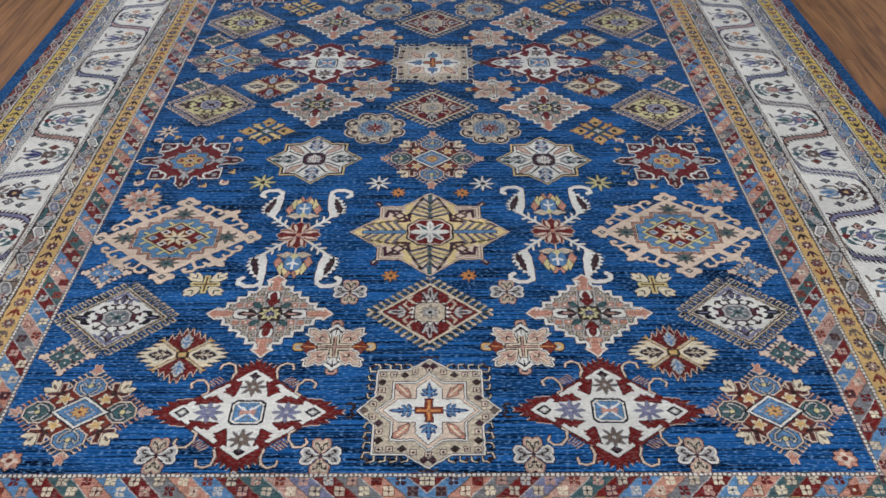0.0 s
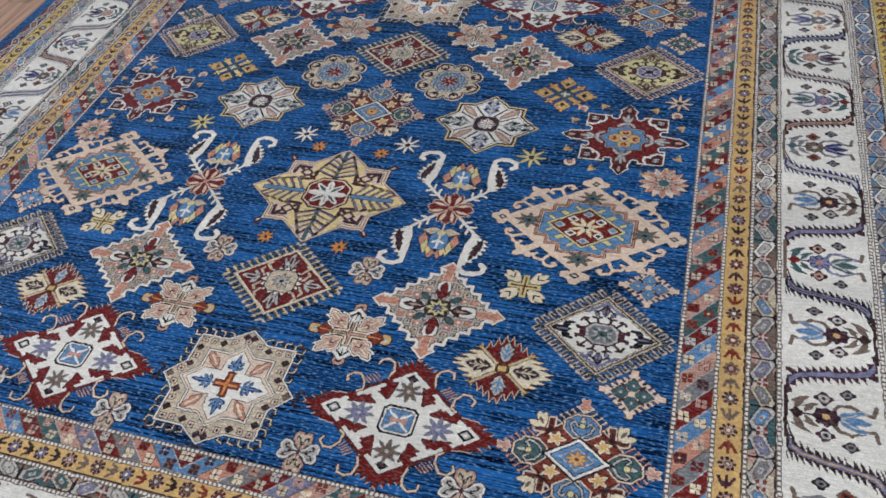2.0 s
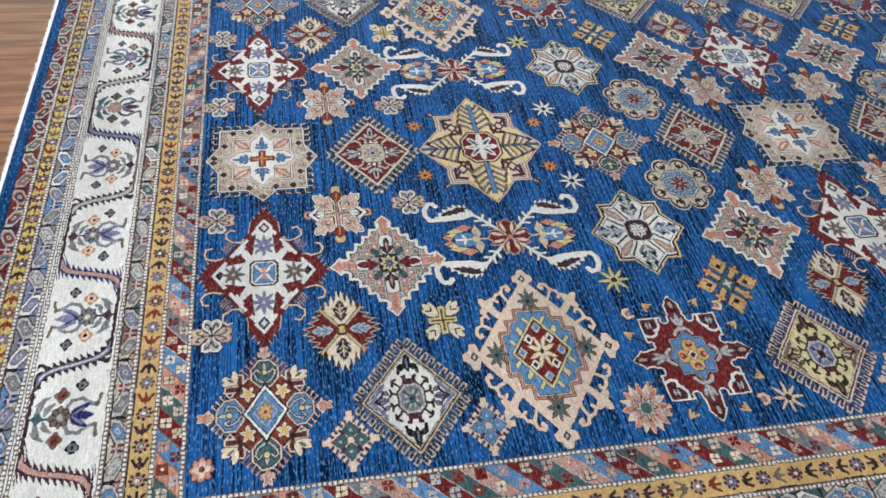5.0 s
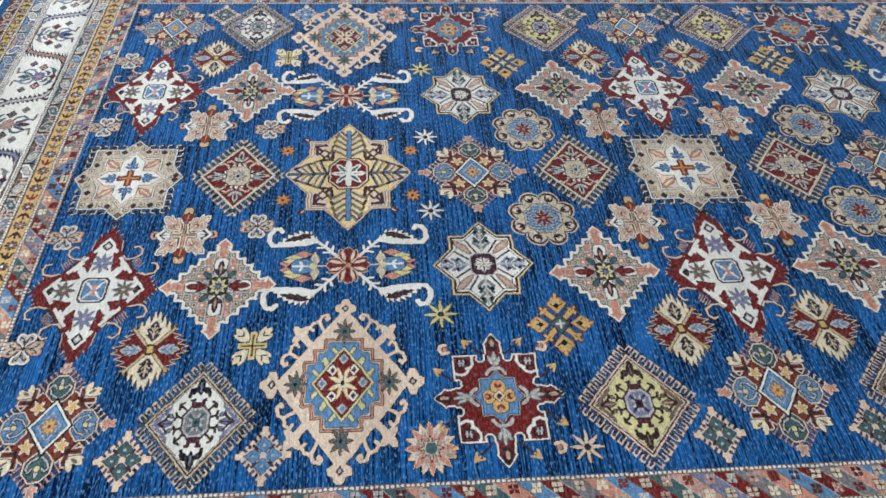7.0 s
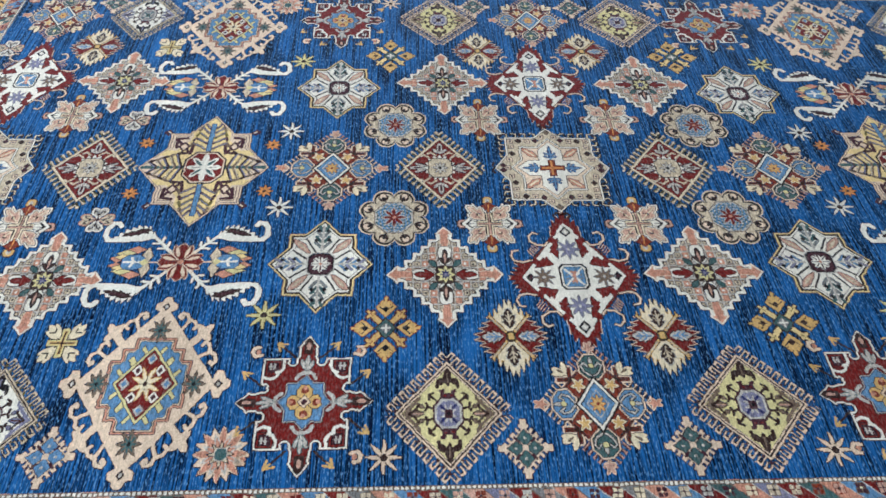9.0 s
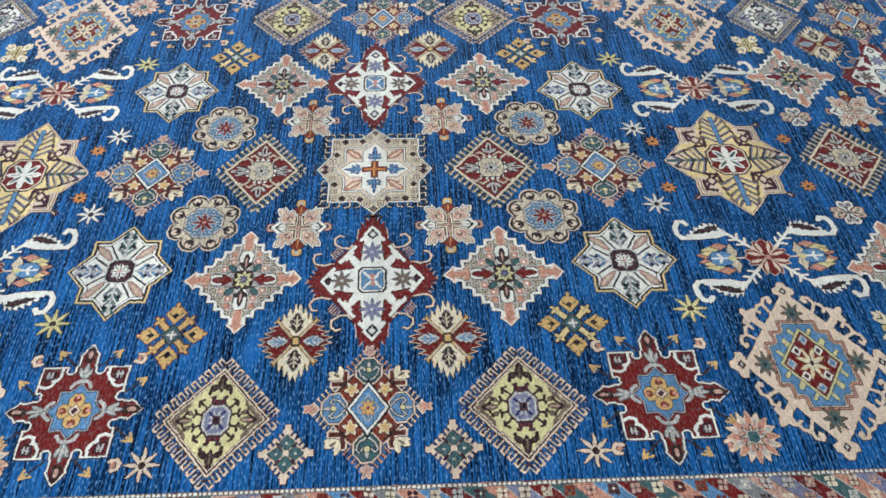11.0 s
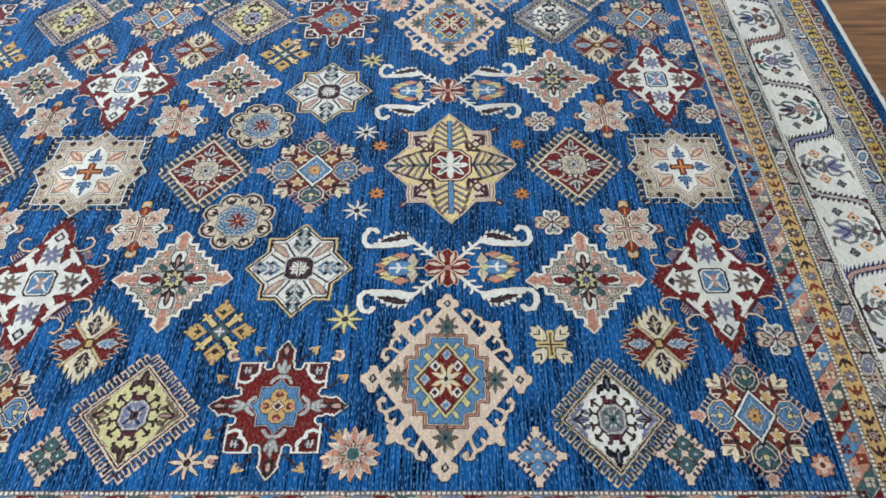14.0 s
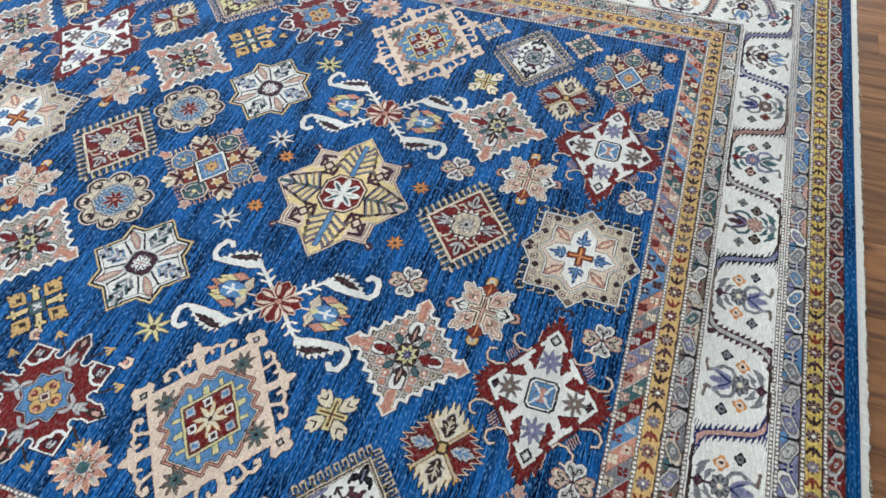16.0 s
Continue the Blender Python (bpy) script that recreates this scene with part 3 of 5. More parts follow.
def gear(k):
    p, q = k.p, k.q
    # fingers along the outer edges
    for x, y, c, a, b, ca, cb in ((p, q, 0.084, 0.046, 0.054, "peach", "brown"), (q, p, 0.104, 0.054, 0.048, "pink", "mauve")):
        d, t = abs(x - c) / a + y / b, (x - c) / a - y / b
        zone = (d > 0.85) & (d < 1.52) & (x > c - 0.022)
        rib = (t * 2.4 + 0.3) % 1
        k.put(zone & (rib < 0.6), cb)
        k.put(zone & (rib > 0.14) & (rib < 0.36), ca)
        k.put(zone & (d > 1.42) & (rib < 0.5), ca)
        k.put(rays(x, y, c + 0.06, 0, 0.024, 0.017, 5, 0.5, 0.5), "salmon" if x is p else "pink", "peach")
    # rust corners with a gold star
    corner = (p < 0.082) & (q < 0.094) & (p > 0.012) & (q > 0.014) & (p * 1.15 + q < 0.142) | (p < 0.094) & (q < 0.076) & (q > 0.062) & (p > 0.02) | (q < 0.106) & (p < 0.066) & (p > 0.054) & (q > 0.03)
    k.put(grow(corner, 2), "peach")
    k.put(corner, "rust", "brown")
    k.put(shrink(corner, 2) & (p * 1.15 + q > 0.131), "brown")
    k.put(leaf(p, q, 0.064, 0.082, 0.106, 0.104, 0.016, 2) | leaf(p, q, 0.066, 0.084, 0.078, 0.124, 0.012, 1) | leaf(p, q, 0.074, 0.084, 0.108, 0.086, 0.009, 1), "cream", "brown")
    k.put(leaf(p, q, 0.074, 0.088, 0.092, 0.1, 0.005, 1), "taupe")
    k.put(rays(p, q, 0.042, 0.053, 0.025, 0.027, 5, 0.4, 0.2), "brown")
    k.put(rays(p, q, 0.042, 0.053, 0.021, 0.023, 5, 0.4, 0.2), "cream")
    k.put(rays(p, q, 0.042, 0.053, 0.014, 0.016, 5, 0.4, 0.2), "gold")
    # round flowers, blue along and teal across
    for cp, cq, c1 in ((0.084, 0.0, "sky"), (0.0, 0.106, "teal")):
        bell = octa(p, q, cp, cq, 0.036, 0.046, 0.35) if cp else octa(p, q, cp, cq, 0.038, 0.042, 0.35)
        k.put(bell, "peach", "brown")
        k.put(shrink(bell, 3), "dark")
        inner = shrink(bell, 4)
        k.put(inner, c1)
        x, y, c = (p, q, cp) if cp else (q, p, cq)
        curl = [(c - 0.026, 0.004), (c - 0.014, 0.02), (c + 0.004, 0.027), (c + 0.012, 0.018), (c + 0.002, 0.011)]
        k.put(path_mask(x, y, curl, 0.0046), "dark")
        k.put(path_mask(x, y, curl, 0.0022), "silver")
        k.put(leaf(x, y, c - 0.004, 0, c + 0.03, 0, 0.0085, 1), "silver", "brown")
        k.put(oval(p, q, cp * 1.03, cq * 1.03, 0.0085, 0.009), "yellow", "brown")
    for a, c in ((1.0, "dark"), (0.93, "brown"), (0.9, "ivory"), (0.77, "dark"), (0.72, "sky"), (0.5, "silver"), (0.44, "sky")):
        k.put(dia(p, q, 0, 0, 0.058 * a, 0.08 * a), c)
    k.put(rays(p, q, 0, 0, 0.022, 0.029, 8, 0.6), "orange", "taupe")
    k.put(rays(p, q, 0, 0, 0.018, 0.025, 8, 0.25), "gold")
    k.put(oval(p, q, 0, 0, 0.004, 0.005), "rust")


def white_star(k):
    p, q = k.p, k.q
    star = dia(p, q, 0, 0, 0.136, 0.161) | rect(p, q, 0, 0, 0.09, 0.106)
    k.put(star, "lemon", "taupe", 1)
    s2 = shrink(star, 3)
    k.put(s2, "brown", "dark")
    s3 = shrink(s2, 3)
    k.put(s3, "ivory")
    line = shrink(s3, 3)
    k.put(line, "brown")
    k.put(shrink(line, 1), "ivory")
    # barred feathers on the axes, slim hexagons on the diagonals
    hexa = leaf(p, q, 0.03, 0.036, 0.074, 0.086, 0.0125, 1)
    k.put(grow(hexa, 1), "dark")
    k.put(hexa, "pink")
    k.put(leaf(p, q, 0.04, 0.047, 0.066, 0.077, 0.005, 1), "beige")
    k.put(seg(p, q, 0.036, 0.016, 0.074, 0.046, 0.0026) | seg(p, q, 0.017, 0.042, 0.042, 0.086, 0.0026), "dark")
    for j in range(4):
        a = 0.05 + j * 0.0165
        k.put(seg(p, q, a, 0.004, a + 0.015, 0.021 - j * 0.002, 0.0046), "grey")
        k.put(seg(p, q, a, 0.004, a + 0.015, 0.021 - j * 0.002, 0.0026), "lilac" if j % 2 else "sky")
        b = 0.058 + j * 0.0195
        k.put(seg(p, q, 0.004, b, 0.019 - j * 0.002, b + 0.018, 0.0046), "teal")
        k.put(seg(p, q, 0.004, b, 0.019 - j * 0.002, b + 0.018, 0.0026), "teal" if j % 2 else "grey")
    k.put(seg(p, q, 0.04, 0, 0.112, 0, 0.0034) | seg(p, q, 0, 0.045, 0, 0.134, 0.0034), "silver")
    for j in range(2):
        k.put(dia(p, q, 0.098 - j * 0.03, 0.013 + j * 0.004, 0.007, 0.007) | dia(p, q, 0.012 + j * 0.004, 0.118 - j * 0.034, 0.007, 0.008), "dark")
    k.put(octa(p, q, 0, 0, 0.036, 0.04), "silver")
    k.put(octa(p, q, 0, 0, 0.033, 0.037), "dark")
    k.put(octa(p, q, 0, 0, 0.029, 0.033), "mauve")
    k.put(rays(p, q, 0, 0, 0.026, 0.029, 8, 0.6), "ivory")
    k.put(seg(p, q, 0.006, 0.007, 0.018, 0.02, 0.0014) | seg(p, q, 0, 0.006, 0, 0.026, 0.0018) | seg(p, q, 0.006, 0, 0.024, 0, 0.0018), "mauve")
    k.put(oval(p, q, 0, 0, 0.004, 0.005), "salmon")


def hook_lozenge(k):
    p, q = k.p, k.q
    a, b = 0.107, 0.122
    e, t = p / a + q / b, p / a - q / b
    pale, ink, soft = ("beige", "brown", "olive") if k.tone else ("peach", "brown", "mauve")
    # open hooks standing on the edge: a stem, a bar and a short return
    ph = (t * 4.1 + 0.1) % 1
    band = (e > 1.08) & (e < 1.45) & (abs(t) < 1.22)
    k.put(band & ((ph < 0.3) | (e > 1.34) & (ph < 0.8) | (ph > 0.52) & (ph < 0.8) & (e > 1.19)), ink)
    k.put(band & (ph > 0.08) & (ph < 0.22), pale)
    k.put(band & (e > 1.385) & (ph > 0.08) & (ph < 0.74), pale)
    k.put(band & (ph > 0.6) & (ph < 0.74) & (e > 1.22), pale)
    k.put(band & (ph > 0.3) & (ph < 0.52) & (e < 1.2), soft)
    for lim, c in ((1.13, "brown"), (1.11, pale), (1.06, "brown"), (1.04, ink), (1.015, pale), (0.98, "brown"), (0.965, "ivory" if k.tone else "yellow")):
        k.put(e < lim, c)
    # fleurs at the tips
    dark = "dark" if k.tone else "brown"
    k.put(leaf(p, q, 0, 0.068, 0, 0.117, 0.012, 1) | leaf(p, q, 0.003, 0.092, 0.026, 0.076, 0.011, 1) | seg(p, q, 0.02, 0.082, 0.023, 0.068, 0.0042), dark)
    k.put(seg(p, q, 0, 0.08, 0, 0.104, 0.002), "lilac" if k.tone else "taupe")
    k.put(leaf(p, q, 0.052, 0.002, 0.092, 0.003, 0.008, 2) | leaf(p, q, 0.05, 0.012, 0.074, 0.028, 0.007, 2), "lilac" if k.tone else "taupe", dark)
    k.put(seg(p, q, 0.06, 0.0, 0.08, 0.0, 0.002), "mauve" if k.tone else "pink")
    side = (e < 0.955) & (p - 0.3 * q > 0.079) | (e < 0.955) & (e > 0.86) & (p > 0.06)
    k.put(side, "lilac" if k.tone else "taupe")
    k.put(path_mask(p, q, [(0.066, 0.02), (0.076, 0.008), (0.088, 0.0)], 0.003), "brown")
    # crowns, hooks and the eight-sided heart
    crown = rect(p, q, 0.011, 0.051, 0.0045, 0.009) | rect(p, q, 0.014, 0.058, 0.0055, 0.004) | rect(p, q, 0.006, 0.046, 0.01, 0.005)
    k.put(crown, "mauve")
    k.put(rect(p, q, 0.008, 0.046, 0.003, 0.002), "red")
    for pts in ([(0.026, 0.03), (0.042, 0.047)], [(0.042, 0.036), (0.042, 0.047), (0.033, 0.052)], [(0.03, 0.012), (0.046, 0.016), (0.051, 0.008)], [(0.046, 0.016), (0.048, 0.026)]):
        k.put(path_mask(p, q, pts, 0.0032), "brown")
    for s, c in ((1.0, "mauve"), (0.88, "silver"), (0.74, "lilac" if not k.tone else "grey")):
        k.put(octa(p, q, 0, 0, 0.034 * s, 0.042 * s, 0.5), c)
    k.put(octa(p, q, 0, 0, 0.024, 0.03, 0.5) & (abs(abs(p / 0.024) - abs(q / 0.03)) < 0.16), "teal" if k.tone else "navy")
    k.put(rays(p, q, 0, 0, 0.02, 0.026, 8, 0.3, 0.5), "silver")
    k.put(octa(p, q, 0, 0, 0.009, 0.011), "teal" if k.tone else "mauve")
    k.put(oval(p, q, 0, 0, 0.004, 0.005), "dark")


def ring_lozenge(k):
    p, q = k.p, k.q
    body = p / 0.166 + q / 0.224 < 1
    # trefoils at the tips, butterflies half-way along each edge, curling vines between
    tips = rect(p, q, 0.15, 0, 0.022, 0.014) | octa(p, q, 0.172, 0, 0.014, 0.036, 0.5) | octa(p, q, 0.178, 0, 0.022, 0.016, 0.5)
    tips |= rect(p, q, 0, 0.2, 0.013, 0.025) | octa(p, q, 0, 0.222, 0.028, 0.015, 0.5) | octa(p, q, 0, 0.23, 0.013, 0.022, 0.5)
    fly = path_mask(p, q, [(0.076, 0.1), (0.106, 0.136)], 0.0095) | rays(p, q, 0.111, 0.143, 0.028, 0.034, 4, 0.46, 0.5) | octa(p, q, 0.111, 0.143, 0.015, 0.018)
    vine = np.zeros(p.shape, bool)
    for pts in ([(0.05, 0.142), (0.062, 0.172), (0.07, 0.182)], [(0.066, 0.178), (0.06, 0.198), (0.046, 0.202), (0.04, 0.192), (0.047, 0.186)], [(0.068, 0.18), (0.082, 0.176), (0.089, 0.162), (0.081, 0.154)],
                [(0.104, 0.07), (0.13, 0.084), (0.136, 0.092)], [(0.134, 0.088), (0.149, 0.08), (0.154, 0.062), (0.146, 0.052), (0.141, 0.06)], [(0.135, 0.09), (0.132, 0.108), (0.12, 0.116), (0.114, 0.106)]):
        vine |= path_mask(p, q, pts, 0.0042)
    vine |= oval(p, q, 0.047, 0.19, 0.0062, 0.0062) | oval(p, q, 0.143, 0.057, 0.0062, 0.0062)
    k.put(body | tips | fly | vine, "peach")
    k.rim("brown", 1)
    k.put(dia(p, q, 0.172, 0, 0.011, 0.013) | dia(p, q, 0, 0.222, 0.01, 0.013), "brown")
    k.put(dia(p, q, 0.172, 0, 0.005, 0.006) | dia(p, q, 0, 0.222, 0.005, 0.006), "silver")
    # stepped inner field
    st = rect(p, q, 0, 0, 0.098, 0.062) | rect(p, q, 0, 0, 0.074, 0.095) | rect(p, q, 0, 0, 0.049, 0.127)
    k.put(grow(st, 1), "brown")
    k.put(st, "salmon")
    k.put(shrink(st, 2), "peach", "brown")
    k.put(shrink(st, 4) & (p / 0.098 + q / 0.127 < 1.3), "sky", "teal")
    for cp, cq, a, b in ((0.114, 0, 0.03, 0.038), (0, 0.15, 0.03, 0.04)):
        k.put(rays(p, q, cp, cq, a, b, 8, 0.45), "dark")
        k.put(rays(p, q, cp, cq, a - 0.003, b - 0.004, 8, 0.42), "taupe")
        k.put(rays(p, q, cp, cq, a * 0.62, b * 0.62, 8, 0.3), "teal")
        k.put(dia(p, q, cp, cq, 0.006, 0.007), "dark")
    # yellow-edged red diamond, three yellow bars on every edge
    e2, t2 = p / 0.074 + q / 0.1, p / 0.074 - q / 0.1
    for c, w in ((0.0, 0.11), (0.62, 0.07)):
        bar = (e2 > 0.98) & (e2 < 1.38) & (abs(abs(t2) - c) < w)
        k.put(grow(bar, 1), "brown")
        k.put(bar, "yellow")
    k.put(e2 < 1.07, "yellow", "brown")
    k.put(e2 < 0.95, "red", "brown")
    for cp, cq in ((0.05, 0), (0, 0.068), (0.026, 0.036)):
        k.put(dia(p, q, cp, cq, 0.0125, 0.016), "ivory" if cp and cq else "silver")
        k.put(dia(p, q, cp, cq, 0.007, 0.009), "sky" if not (cp and cq) else "mauve")
    k.put(rays(p, q, 0, 0, 0.039, 0.05, 8, 0.3, 0.5), "cream", "gold")
    k.put(seg(p, q, 0.005, 0, 0.022, 0, 0.0012) | seg(p, q, 0, 0.006, 0, 0.028, 0.0012), "brown")
    k.put(oval(p, q, 0, 0, 0.0055, 0.0065), "brown")


def red_cross_star(k):
    p, q = k.p, k.q
    # gold arrows growing out of the angles, curled peach buds beyond the corners
    for a0, b0, a1, b1 in ((0.03, 0.118, 0.072, 0.158), (0.1, 0.044, 0.144, 0.08)):
        n = math.hypot(a1 - a0, b1 - b0)
        u, v = (a1 - a0) / n, (b1 - b0) / n
        k.put(seg(p, q, a0, b0, a1, b1, 0.0026), "brown")
        head = seg(p, q, a1, b1, a1 - 0.018 * u - 0.011 * v, b1 - 0.018 * v + 0.011 * u, 0.0027) | seg(p, q, a1, b1, a1 - 0.018 * u + 0.011 * v, b1 - 0.018 * v - 0.011 * u, 0.0027)
        k.put(head | seg(p, q, a1 - 0.016 * u, b1 - 0.016 * v, a1, b1, 0.0026), "gold")
    k.put(path_mask(p, q, [(0.108, 0.126), (0.122, 0.122), (0.13, 0.132), (0.126, 0.144), (0.114, 0.146)], 0.0062), "peach", "brown")
    k.put(oval(p, q, 0.116, 0.134, 0.006, 0.006), "salmon")
    body = rect(p, q, 0, 0, 0.102, 0.117) | (q < 0.026) & (p < 0.128) | (p > 0.12) & ((p - 0.126) / 0.028 + q / 0.0265 < 1)
    body |= (p < 0.0235) & (q < 0.15) | (p / 0.0245 + (q - 0.148) / 0.034 < 1) & (q > 0.144)
    body &= ~(rect(p, q, 0.033, 0.118, 0.0055, 0.018) | rect(p, q, 0.104, 0.036, 0.015, 0.0065))
    k.put(body, "ivory", "brown", 1)
    k.put(shrink(body, 3), "red", "brown", 1)
    # dark corner windows with a white ladder, cut off by a white hook
    k.put(rect(p, q, 0.077, 0.091, 0.0185, 0.0205), "red", "dark")
    k.put(rect(p, q, 0.077, 0.091, 0.0125, 0.014), "mauve", "dark")
    k.put(rect(p, q, 0.075, 0.093, 0.002, 0.009) | rect(p, q, 0.083, 0.093, 0.002, 0.009) | rect(p, q, 0.079, 0.093, 0.008, 0.0016), "silver")
    k.put(path_mask(p, q, [(0.055, 0.112), (0.053, 0.092), (0.06, 0.08), (0.07, 0.077)], 0.0034) | path_mask(p, q, [(0.098, 0.066), (0.082, 0.06), (0.071, 0.064), (0.066, 0.075)], 0.0034), "ivory")
    for x, y, s in ((p, q, 1.0), (q, p, 1.17)):
        k.put(path_mask(x, y, [(0.052 * s, 0.022), (0.062 * s, 0.014), (0.066 * s, 0.004), (0.062 * s, 0.0)], 0.0042), "silver")
        fleur = leaf(x, y, 0.068 * s, 0, 0.106 * s, 0, 0.0055, 1) | leaf(x, y, 0.07 * s, 0.003, 0.096 * s, 0.014, 0.0048, 1)
        k.put(grow(fleur, 1), "teal")
        k.put(fleur, "silver")
        k.put(rect(x, y, 0.122 * s, 0, 0.016, 0.0105) | dia(x, y, 0.138 * s, 0, 0.012, 0.0105), "brown")
        k.put(oval(x, y, 0.126 * s, 0, 0.0105, 0.0048), "pink")
    s8 = dia(p, q, 0, 0, 0.058, 0.068) | rect(p, q, 0, 0, 0.041, 0.048)
    k.put(grow(s8, 2), "brown")
    k.put(grow(s8, 1), "silver")
    k.put(s8, "sky", "navy")
    # four curled petals
    for x, y, s in ((p, q, 1.0), (q, p, 1.15)):
        bud = octa(x, y, 0.022 * s, 0, 0.0145 * s, 0.017, 0.5)
        k.put(grow(bud, 1), "brown")
        k.put(bud, "gold")
        k.put(oval(x, y, 0.026 * s, 0, 0.0085, 0.0095), "rust")
        k.put(oval(x, y, 0.031 * s, 0, 0.006, 0.005), "salmon")
    k.put(dia(p, q, 0, 0, 0.016, 0.018), "peach", "brown")
    k.put(dia(p, q, 0, 0, 0.008, 0.009), "mauve")


def flame_flower(k):
    p, q = k.p, k.q
    a, b = 0.1, 0.126
    ang = np.arctan2(q / b, p / a)
    red = ang < 0.8
    # flames: long teeth pointing outwards along a rounded lozenge
    x, y = np.where(red, p / a, q / b), np.where(red, q / b, p / a)
    tooth = abs((y * 7.0 + 0.5) % 1 - 0.5) * 2
    lobe = (y < x * 1.02) & (x < 1.04 - 0.82 * y - 0.25 * (1 - tooth))
    k.put(lobe & red, "red")
    k.put(lobe & ~red, "cream")
    m = k.a >= 0
    rim = m & ~shrink(m, 1)
    k.put(rim & red, "peach")
    k.put(rim & ~red & (q / b < 0.62), "gold")
    k.rim("brown", 1)
    k.put(seg(p, q, 0.01, 0.012, 0.052, 0.066, 0.0055), "brown")
    k.put(seg(p, q, 0.01, 0.012, 0.052, 0.066, 0.0036), "gold")
    k.put(seg(p, q, 0.016, 0.019, 0.048, 0.06, 0.0014), "silver")
    k.put(leaf(p, q, 0.018, 0, 0.078, 0, 0.023, 4), "dark")
    k.put(leaf(p, q, 0.02, 0, 0.075, 0, 0.019, 4), "silver")
    k.put(seg(p, q, 0.028, 0, 0.064, 0, 0.0022) | seg(p, q, 0.036, 0.001, 0.046, 0.011, 0.002) | seg(p, q, 0.05, 0.001, 0.058, 0.008, 0.002), "sky")
    k.put(leaf(p, q, 0, 0.024, 0, 0.094, 0.023, 3), "silver")
    k.put(leaf(p, q, 0, 0.026, 0, 0.09, 0.02, 3), "brown")
    k.put(seg(p, q, 0, 0.036, 0, 0.08, 0.0016) | seg(p, q, 0.001, 0.046, 0.01, 0.058, 0.0016) | seg(p, q, 0.001, 0.06, 0.008, 0.07, 0.0016), "beige")
    k.put(octa(p, q, 0, 0, 0.014, 0.017), "brown")
    k.put(octa(p, q, 0, 0, 0.01, 0.012), "gold", "olive")


def cross_flower(k):
    p, q = k.p, k.q
    # buds at the four ends
    for cp, cq in ((0.08, 0), (0, 0.094)):
        k.put(octa(p, q, cp, cq, 0.0165, 0.018, 0.5), "brown")
        k.put(octa(p, q, cp, cq, 0.0135, 0.015, 0.5), "gold" if cq else "pink")
        k.put(oval(p, q, cp, cq, 0.007, 0.008), "brown" if cp else "silver")
    k.put(dia(p, q, 0.0, 0.066, 0.03, 0.026), "rust", "dark")
    k.put(seg(p, q, 0.0, 0.05, 0.0, 0.08, 0.0018), "orange")
    k.put(dia(p, q, 0.056, 0, 0.028, 0.03), "ivory", "dark")
    k.put(seg(p, q, 0.046, 0.0, 0.066, 0.0, 0.0018) | seg(p, q, 0.046, 0.02, 0.066, 0.002, 0.0024), "dark")
    petal = leaf(p, q, 0.004, 0.005, 0.066, 0.076, 0.026, 3) | leaf(p, q, 0.01, 0.026, 0.026, 0.07, 0.012, 2) | leaf(p, q, 0.026, 0.012, 0.06, 0.034, 0.012, 2) | leaf(p, q, 0.03, 0.04, 0.046, 0.082, 0.007, 1)
    k.put(grow(petal, 1), "brown")
    k.put(petal, "ivory")
    core = shrink(petal, 2)
    k.put(core, "peach", "dark")
    k.put(shrink(core, 3), "pink")
    k.put(seg(p, q, 0.016, 0.019, 0.052, 0.06, 0.0018), "cream")
    k.put(seg(p, q, 0.024, 0.04, 0.034, 0.04, 0.0018) | seg(p, q, 0.034, 0.03, 0.034, 0.04, 0.0018), "brown")
    k.put(rect(p, q, 0, 0, 0.038, 0.0125) | rect(p, q, 0, 0, 0.0125, 0.046), "dark")
    k.put(rect(p, q, 0, 0, 0.036, 0.0095) | rect(p, q, 0, 0, 0.0095, 0.044), "cream")
    k.put(rect(p, q, 0, 0, 0.034, 0.005) | rect(p, q, 0, 0, 0.005, 0.042), "brown")
    k.put(rect(p, q, 0, 0, 0.034, 0.0024) | rect(p, q, 0, 0, 0.0024, 0.042), "pink")


